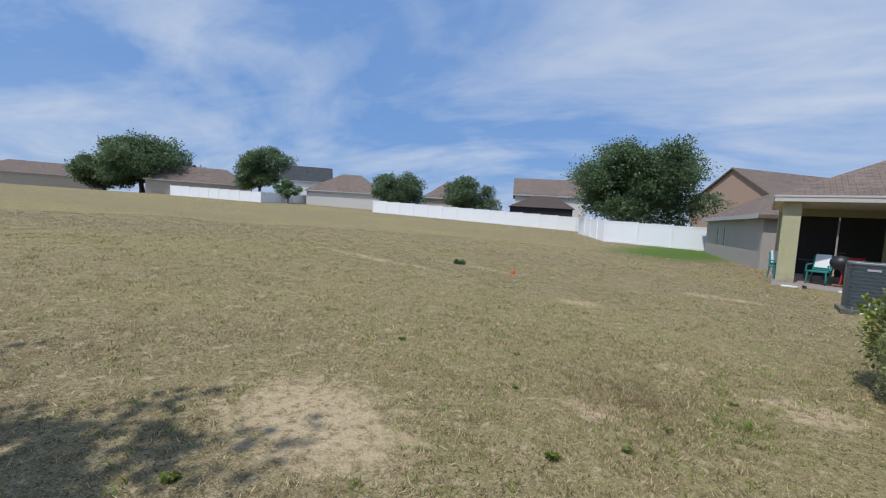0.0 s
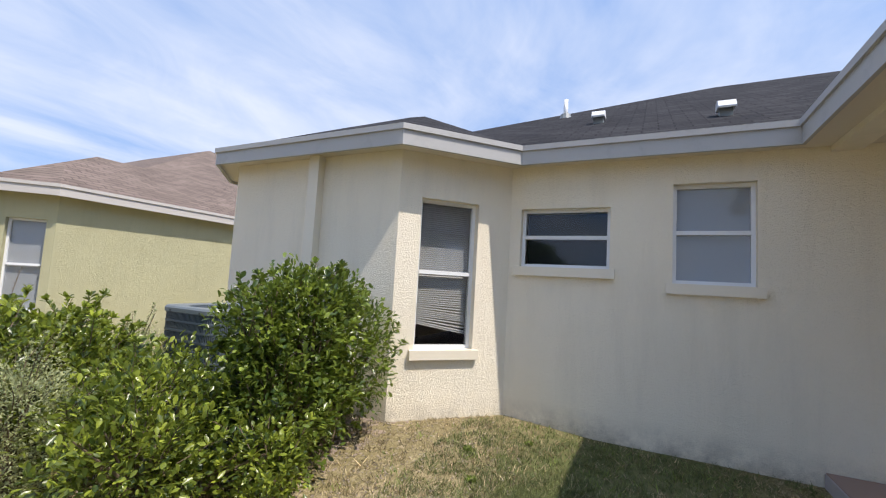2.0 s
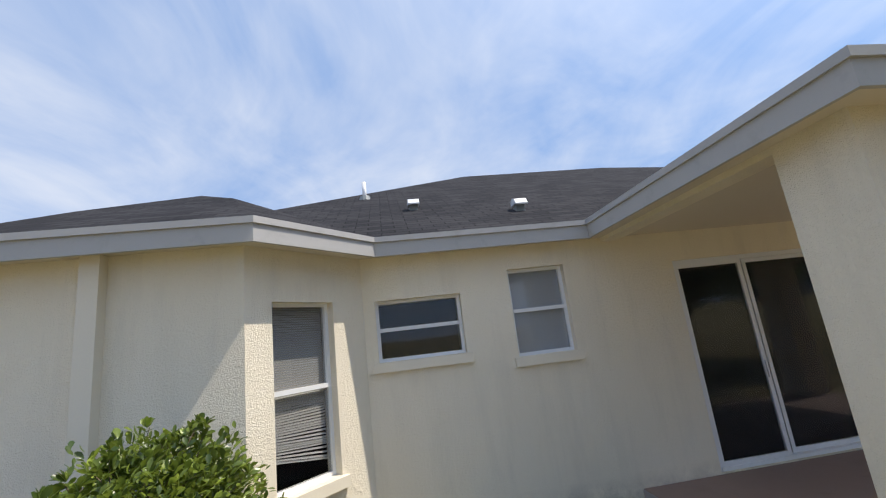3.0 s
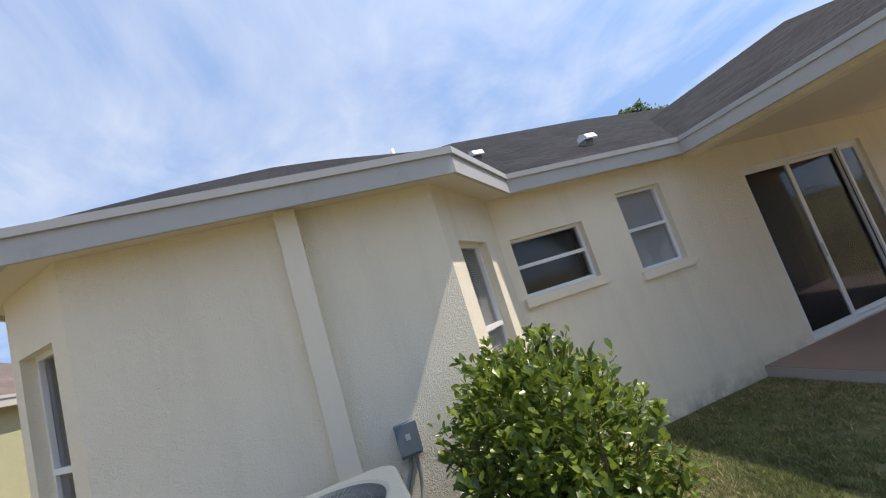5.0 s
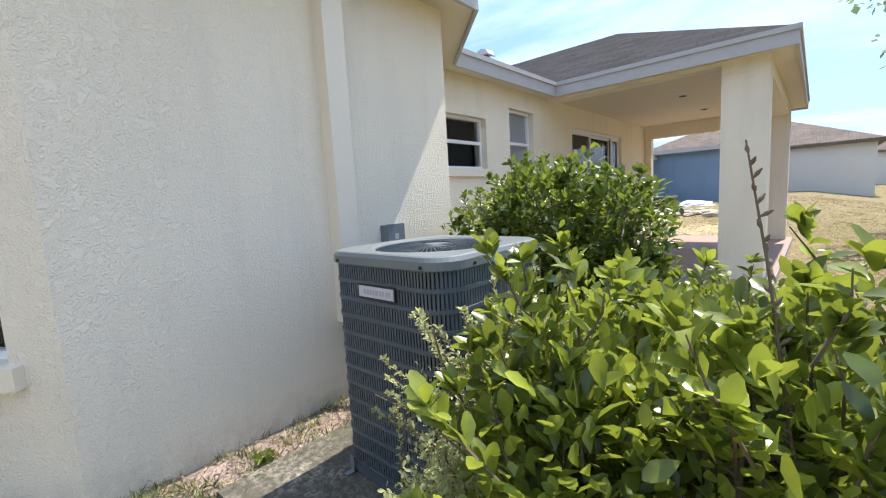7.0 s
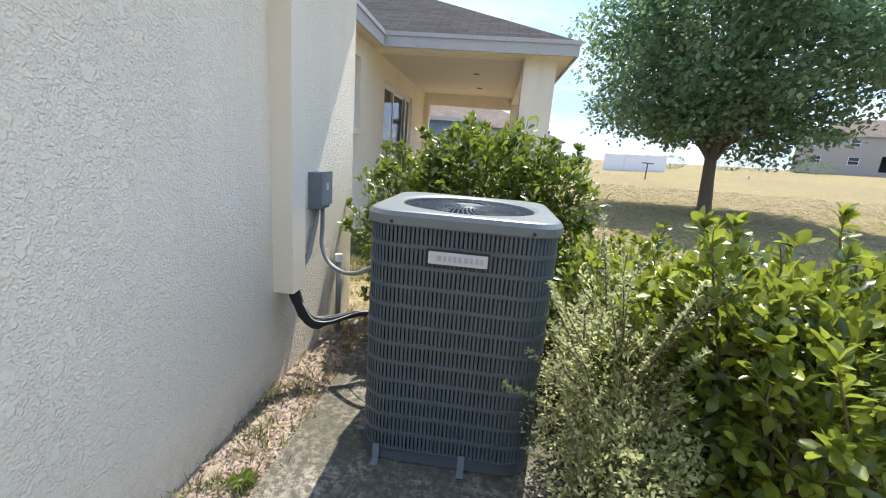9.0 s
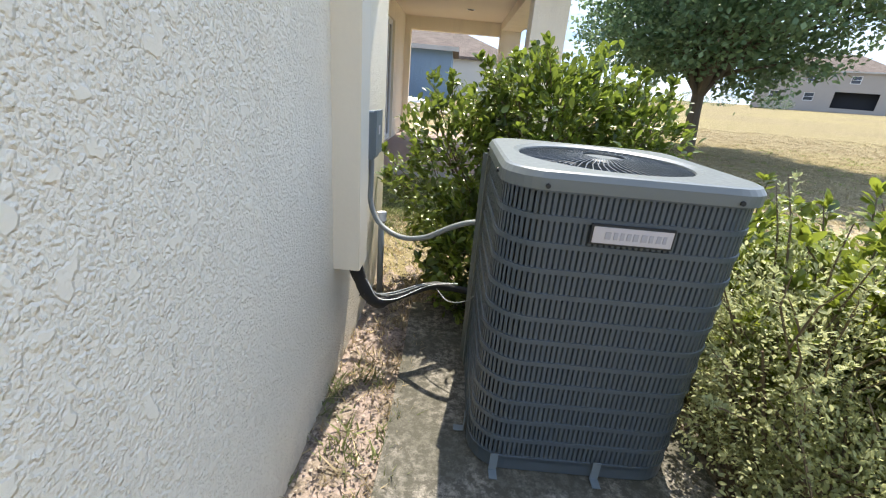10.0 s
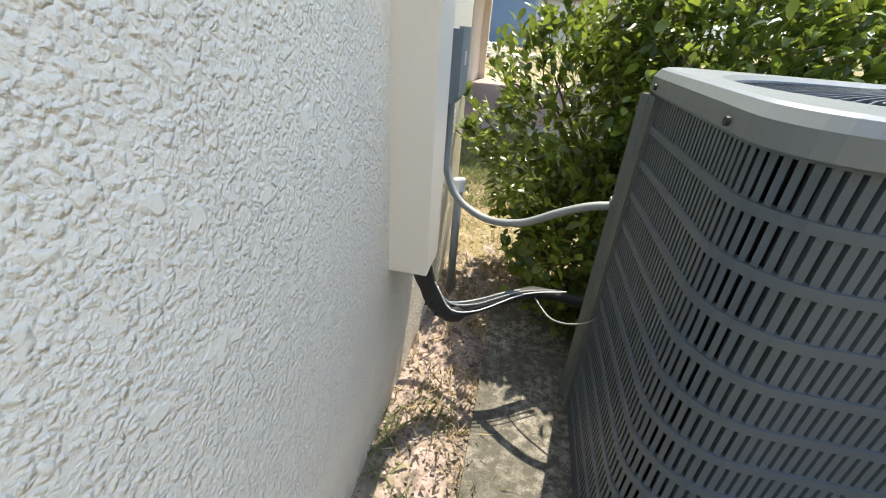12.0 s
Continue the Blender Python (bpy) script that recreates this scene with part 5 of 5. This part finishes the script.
# ---- roof vents ----
def roof_vent(x, y, kind):
    z = 3.0 + 0.497 * (-4.29 - x)
    if kind == "pipe":
        ob = thing("vent_pipe", (x, y, z), "white plumbing vent pipe through the dark roof", "vent pipe")
        bm = bmesh.new()
        tube(bm, [(0, 0, -0.1), (0, 0, 0.34)], 0.04, 12)
        part("pipe", bm, M_VINYL, ob, smooth=True)
        bm = bmesh.new()
        tube(bm, [(0, 0, -0.05), (0, 0, 0.05), (0, 0, 0.07)], [0.12, 0.09, 0.045], 12)
        part("flashing", bm, M_CONDUIT, ob)
        return
    ob = thing("roof_vent", (x, y, z), "white hooded roof vent on dark shingles", "roof vent", group="vents on the roof")
    part("stack", boxes((-0.10, 0.08, -0.09, 0.09, -0.1, 0.12)), M_CONDUIT, ob)
    bm = bmesh.new()
    prof = [(-0.13, 0.10), (0.10, 0.10), (0.19, 0.06), (0.20, 0.09), (0.12, 0.20), (0.0, 0.24), (-0.12, 0.20)]
    a = [bm.verts.new((px, -0.12, pz)) for px, pz in prof]
    b = [bm.verts.new((px, 0.12, pz)) for px, pz in prof]
    bm.faces.new(a)
    bm.faces.new(b[::-1])
    for k in range(len(prof)):
        bm.faces.new((a[k], b[k], b[(k + 1) % len(prof)], a[(k + 1) % len(prof)]))
    bmesh.ops.recalc_face_normals(bm, faces=bm.faces)
    part("hood", bm, M_VINYL, ob)
    ob.scale = (0.7, 0.7, 0.7)


roof_vent(-6.0, -1.2, "hood")
roof_vent(-5.3, 0.2, "hood")
roof_vent(-7.7, -1.98, "pipe")


# ---- porch lights ----
for y in (2.6, 4.4):
    ob = thing("ceiling_light", (-3.0, y, EAVE - 0.155), "small recessed ceiling light in the porch soffit", "ceiling light", group="recessed porch lights")
    bm = bmesh.new()
    tube(bm, [(0, 0, 0.01), (0, 0, -0.012)], 0.09, 20)
    part("trim_ring", bm, M_VINYL, ob)
    bm = bmesh.new()
    tube(bm, [(0, 0, 0.0), (0, 0, -0.014)], 0.065, 20)
    part("lens", bm, M_DARKROOM, ob)
tree((-24.0, 21.2, 0.0), 12.4, (2.8, 2.8, 6.0, 12.3), 26, 16000, 0.22, M_OAKLEAF, "leafy tree standing behind the house roof", 31, 0.25, 0.3)


# ---- things on the neighbours' porches and yards ----
M_TEAL = surface("teal_plastic", (0.02, 0.21, 0.20), 0.45)
M_RED = surface("red_cloth", (0.42, 0.03, 0.04), 0.8, vary=0.3)
M_WHITE = surface("white_plastic", (0.75, 0.76, 0.78), 0.5)
M_BLACKMETAL = surface("black_metal", (0.025, 0.025, 0.03), 0.45)
M_ROCK = surface("pale_field_rock", (0.42, 0.37, 0.29), 0.9, bump=0.01, scale=30, vary=0.4, rand=0.25)
M_ORANGE = surface("orange_marker", (0.8, 0.12, 0.04), 0.6)


def garden_chair(at, rz, mat, label, cloth=None):
    ob = thing("garden_chair", at, label, "chair", group="chairs on the neighbour porch")
    ob.rotation_euler = (0, 0, radians(rz))
    for x, y in ((-0.24, -0.22), (0.24, -0.22), (-0.24, 0.22), (0.24, 0.22)):
        bm = bmesh.new()
        tube(bm, [(x * 1.1, y * 1.15, 0), (x, y, 0.42)], [0.022, 0.028], 6)
        part("leg", bm, mat, ob)
    part("seat", bevel(boxes((-0.27, 0.27, -0.25, 0.25, 0.41, 0.45)), 0.012), mat, ob)
    m = Matrix.Translation((0, 0.24, 0.45)) @ Matrix.Rotation(radians(-12), 4, "X")
    part("backrest", bevel(boxes((-0.25, 0.25, -0.015, 0.015, 0.02, 0.5), m=m), 0.01), mat, ob)
    for x in (-0.28, 0.28):
        bm = bmesh.new()
        tube(bm, [(x, -0.24, 0.42), (x, -0.24, 0.64), (x, 0.26, 0.66)], 0.02, 6)
        part("armrest", bm, mat, ob)
    if cloth:
        bm = bmesh.new()
        box(bm, -0.2, 0.2, -0.05, 0.0, 0.1, 0.55, m=m)
        part("draped_cloth", bevel(bm, 0.015), cloth, ob)
    return ob


Z_PORCH = -0.2 + 0.115
garden_chair((-0.55, -18.0, Z_PORCH), 200, M_TEAL, "teal plastic garden chair with a white cloth on the porch", M_WHITE)
garden_chair((-1.55, -17.4, Z_PORCH), 160, M_TEAL, "teal plastic garden chair near the porch edge", M_WHITE)
garden_chair((-2.45, -18.1, Z_PORCH), 170, M_RED, "red cloth-covered chair near the sliding door")


def grill(at):
    ob = thing("barbecue_grill", at, "black barbecue grill on thin legs on the porch", "grill")
    bm = bmesh.new()
    prof = [(0.0, -0.24), (0.16, -0.2), (0.25, -0.08), (0.27, 0.0), (0.25, 0.1), (0.16, 0.21), (0.0, 0.25)]
    rings(bm, [[(max(r, 0.005) * math.cos(a), max(r, 0.005) * math.sin(a), 0.78 + h) for a in [2 * math.pi * k / 16 for k in range(16)]] for r, h in prof])
    part("kettle", bm, M_BLACKMETAL, ob, smooth=True)
    for k in range(3):
        bm = bmesh.new()
        a = 2.1 * k
        tube(bm, [(0.15 * math.cos(a), 0.15 * math.sin(a), 0.6), (0.32 * math.cos(a), 0.32 * math.sin(a), 0)], 0.014, 6)
        part("leg", bm, M_BLACKMETAL, ob)
    bm = bmesh.new()
    tube(bm, [(-0.1, 0, 1.04), (-0.08, 0, 1.09), (0.08, 0, 1.09), (0.1, 0, 1.04)], 0.01, 6)
    part("handle", bm, M_BLACKMETAL, ob)


grill((-2.0, -17.0, Z_PORCH))


def table(at):
    ob = thing("patio_table", at, "dark round patio table in the porch shade", "table")
    bm = bmesh.new()
    tube(bm, [(0, 0, 0.70), (0, 0, 0.73)], 0.5, 20)
    part("tabletop", bm, M_BLACKMETAL, ob)
    for k in range(4):
        bm = bmesh.new()
        a = 0.78 + 1.57 * k
        tube(bm, [(0.4 * math.cos(a), 0.4 * math.sin(a), 0), (0.3 * math.cos(a), 0.3 * math.sin(a), 0.70)], 0.018, 6)
        part("leg", bm, M_BLACKMETAL, ob)


table((-1.6, -19.4, Z_PORCH))
for x, y, z, sx in ((-1.0, -16.55, -0.2, 0.22), (-2.35, -16.6, -0.2, 0.16)):
    ob = thing("shoe_pair", (x, y, z), "small dark shoes and a cloth lying at the slab edge", "shoes")
    part("shoe", bevel(boxes((-sx, -sx + 0.1, -0.12, 0.14, 0, 0.09)), 0.02), M_BLACKMETAL, ob)
    part("cloth", bevel(boxes((0.0, sx + 0.2, -0.1, 0.12, 0, 0.04)), 0.015), M_WHITE, ob)


def low_shrub(at, r, h, label):
    rng = random.Random(int(at[0] * 10))
    ob = thing("boxwood", at, label, "shrub")
    pts = blob_points(rng, [(0, 0, h * 0.5, r, r, h * 0.55)], 1800, 0.12, 0.25)
    leaf_mesh("foliage", pts, 0.13, M_OAKLEAF, ob, rng, 0.7, kind="stuff", simple=True)
    bm = bmesh.new()
    tube(bm, [(0, 0, -0.2), (0, 0, h * 0.5)], [0.06, 0.03], 6)
    part("stem", bm, M_BARK, ob)


low_shrub((4.5, -40.5, 0.0), 0.75, 0.95, "clipped dark green shrub before the white fence")
low_shrub((3.3, -41.0, 0.0), 0.85, 1.0, "wide clipped dark green shrub beside the fence corner")
for x, y, r, h in ((4.5, 47.5, 1.1, 1.2), (7.0, 51.0, 1.3, 1.3), (10.0, 57.0, 1.4, 1.2)):
    low_shrub((x, y, ground_z(x, y)), r, h, "dark rounded shrub before the pale house")
for x, y, r, h in ((34, 66, 2.2, 2.0), (41, 70, 2.4, 1.8), (47, 66, 2.4, 1.9), (24, 62, 2.0, 1.9)):
    low_shrub((x, y, ground_z(x, y)), r, h, "dark hedge clump at the field edge")


def marker_flag(at):
    ob = thing("marker_flag", at, "small orange marker flag stuck in the dry lawn", "marker flag")
    bm = bmesh.new()
    tube(bm, [(0, 0, -0.05), (0.01, 0, 0.2)], 0.004, 5)
    part("stake", bm, M_TOPSTEEL, ob)
    bm = boxes((0.0, 0.09, -0.03, 0.03, 0.06, 0.16))
    bmesh.ops.bevel(bm, geom=bm.edges[:], offset=0.012, segments=1, affect="EDGES")
    part("flag", bm, M_ORANGE, ob)


marker_flag((4.95, -8.23, 0.02))


def tuft(at, r, n, mat, label, seed):
    """A weed: arching strap leaves from one crown."""
    rng = random.Random(seed)
    ob = thing("weed", at, label, "weed", group="weeds in the lawn")
    bm = bmesh.new()
    for _ in range(n):
        a, ln = rng.uniform(0, 6.28), r * rng.uniform(0.5, 1.1)
        d = Vector((math.cos(a), math.sin(a), 0))
        sd = Vector((-d.y, d.x, 0)) * r * 0.09
        mid, tip = d * ln * 0.5 + Vector((0, 0, ln * rng.uniform(0.4, 0.8))), d * ln + Vector((0, 0, ln * rng.uniform(0.05, 0.6)))
        v = [bm.verts.new(p) for p in (-sd * 0.5, sd * 0.5, mid + sd, tip, mid - sd)]
        bm.faces.new(v)
    part("leaves", bm, mat, ob, kind="stuff")
    bm = bmesh.new()
    tube(bm, [(0, 0, -0.03), (0, 0, 0.02)], 0.008, 5)
    part("root_crown", bm, M_TWIG, ob)


for k, (x, y, r, n, mat) in enumerate(((0.93, -1.1, 0.055, 60, M_GREENGRASS), (2.33, 0.47, 0.055, 50, M_GREENGRASS), (0.6, -1.5, 0.045, 40, M_GREENGRASS), (7.7, -9.72, 0.22, 90, M_TREELEAF), (0.45, -2.0, 0.04, 40, M_GREENGRASS),
                                       (1.6, -1.9, 0.04, 40, M_GREENGRASS), (2.0, -2.7, 0.045, 40, M_GREENGRASS), (3.2, -2.2, 0.045, 40, M_GREENGRASS), (0.1, -2.9, 0.045, 40, M_GREENGRASS), (1.2, 0.1, 0.06, 30, M_GREENGRASS),
                                       (-3.4, -1.9, 0.05, 50, M_GREENGRASS), (-3.9, -1.5, 0.05, 50, M_GREENGRASS), (-3.0, -1.7, 0.05, 50, M_GREENGRASS), (-3.15, -5.2, 0.07, 50, M_GREENGRASS), (-3.35, -4.7, 0.06, 40, M_GREENGRASS))):
    tuft((x, y, ground_z(x, y)), r, n, mat, "small green weed growing in the dry lawn", 100 + k)

# the blue house's yard, seen through the porch
ob = thing("storage_bench", (-6.5, 15.2, 0.0), "dark grey wicker storage bench in the blue house yard", "bench")
part("bench_body", bevel(boxes((-0.7, 0.55, -0.3, 0.3, 0.0, 0.85)), 0.03), M_BLACKMETAL, ob)
part("lid", bevel(boxes((-0.74, 0.59, -0.33, 0.33, 0.86, 0.93)), 0.02), M_BOXGREY, ob)
ob = thing("plastic_sheet", (-5.3, 16.0, 0.0), "crumpled white plastic sheeting with a teal edge", "sheet")
rng = random.Random(8)
bm = bmesh.new()
bmesh.ops.create_icosphere(bm, subdivisions=3, radius=1.0)
for v in bm.verts:
    k = 1 + noise.noise(v.co * 2.5) * 0.35
    v.co = Vector((v.co.x * 0.9 * k, v.co.y * 0.5 * k, max(v.co.z * 0.35 * k + 0.3, 0)))
part("sheeting", bm, M_WHITE, ob)
part("teal_fold", bevel(boxes((-0.5, 0.75, -0.62, -0.5, 0.12, 0.2)), 0.03), M_TEAL, ob)
ob = thing("red_tarp", (-5.1, 14.3, 0.0), "flat dark red tarp lying on the sandy ground", "tarp")
bm = boxes((-1.5, 1.5, -0.6, 0.6, 0.0, 0.05))
bmesh.ops.subdivide_edges(bm, edges=bm.edges, cuts=8, use_grid_fill=True)
for v in bm.verts:
    v.co.z += 0.05 * noise.noise(v.co * 3)
part("tarp_sheet", bm, surface("dark_red_tarp", (0.22, 0.05, 0.05), 0.7, vary=0.3), ob)
rng = random.Random(4)
rock_meshes = []
for k in range(5):
    bm = bmesh.new()
    bmesh.ops.create_icosphere(bm, subdivisions=2, radius=1.0)
    for v in bm.verts:
        v.co *= 1 + 0.35 * noise.noise(v.co * 1.3 + Vector((k * 7, 0, 0)))
    me = bpy.data.meshes.new("rock")
    bm.to_mesh(me)
    bm.free()
    me.materials.append(M_ROCK)
    rock_meshes.append(me)
for k in range(60):
    x, y = rng.uniform(-7.0, -2.5), rng.uniform(11.5, 13.6)
    ob = tagged(new("rock", rock_meshes[k % 5]), "rough pale field rock lying in sandy soil", "rock", group="rocks behind the porch")
    sc = rng.uniform(0.08, 0.2)
    ob.location = (x, y, ground_z(x, y) + sc * 0.3)
    ob.scale = (sc * 1.4, sc, sc * 0.6)
    ob.rotation_euler = (0, 0, rng.uniform(0, 6))


def screen_room(at, rz):
    ob = thing("screen_gazebo", at, "dark mesh gazebo with a peaked roof behind the fence", "gazebo")
    ob.rotation_euler = (0, 0, radians(rz))
    for x in (-4.2, 4.2):
        for y in (-2.0, 2.0):
            part("post", boxes((x - 0.06, x + 0.06, y - 0.06, y + 0.06, 0, 2.6)), M_BLACKMETAL, ob)
    bm = convex([slope((-4.5, -2.3), (4.5, -2.3), 2.6, 0.75), slope((4.5, -2.3), (4.5, 2.3), 2.6, 0.5), slope((4.5, 2.3), (-4.5, 2.3), 2.6, 0.75), slope((-4.5, 2.3), (-4.5, -2.3), 2.6, 0.75)], lo=(-4.5, -2.3, 2.55), hi=(4.5, 2.3, 9))
    part("canopy", bm, surface("brown_black_canopy", (0.07, 0.05, 0.045), 0.9), ob)
    for y in (-2.0, 2.0):
        part("screen", boxes((-4.14, 4.14, y - 0.01, y + 0.01, 0.0, 2.55)), M_SCREEN, ob)


screen_room((26.0, -55.5, 1.0), 30)
ob = thing("bird_feeder", (9.4, 28.9, ground_z(9.4, 28.9)), "small dark feeder on a post in the field", "bird feeder")
bm = bmesh.new()
tube(bm, [(0, 0, -0.2), (0, 0, 1.2)], 0.05, 8)
part("post", bm, M_BARK, ob)
part("tray", bevel(boxes((-0.35, 0.35, -0.3, 0.3, 1.2, 1.28)), 0.02), M_BARK, ob)
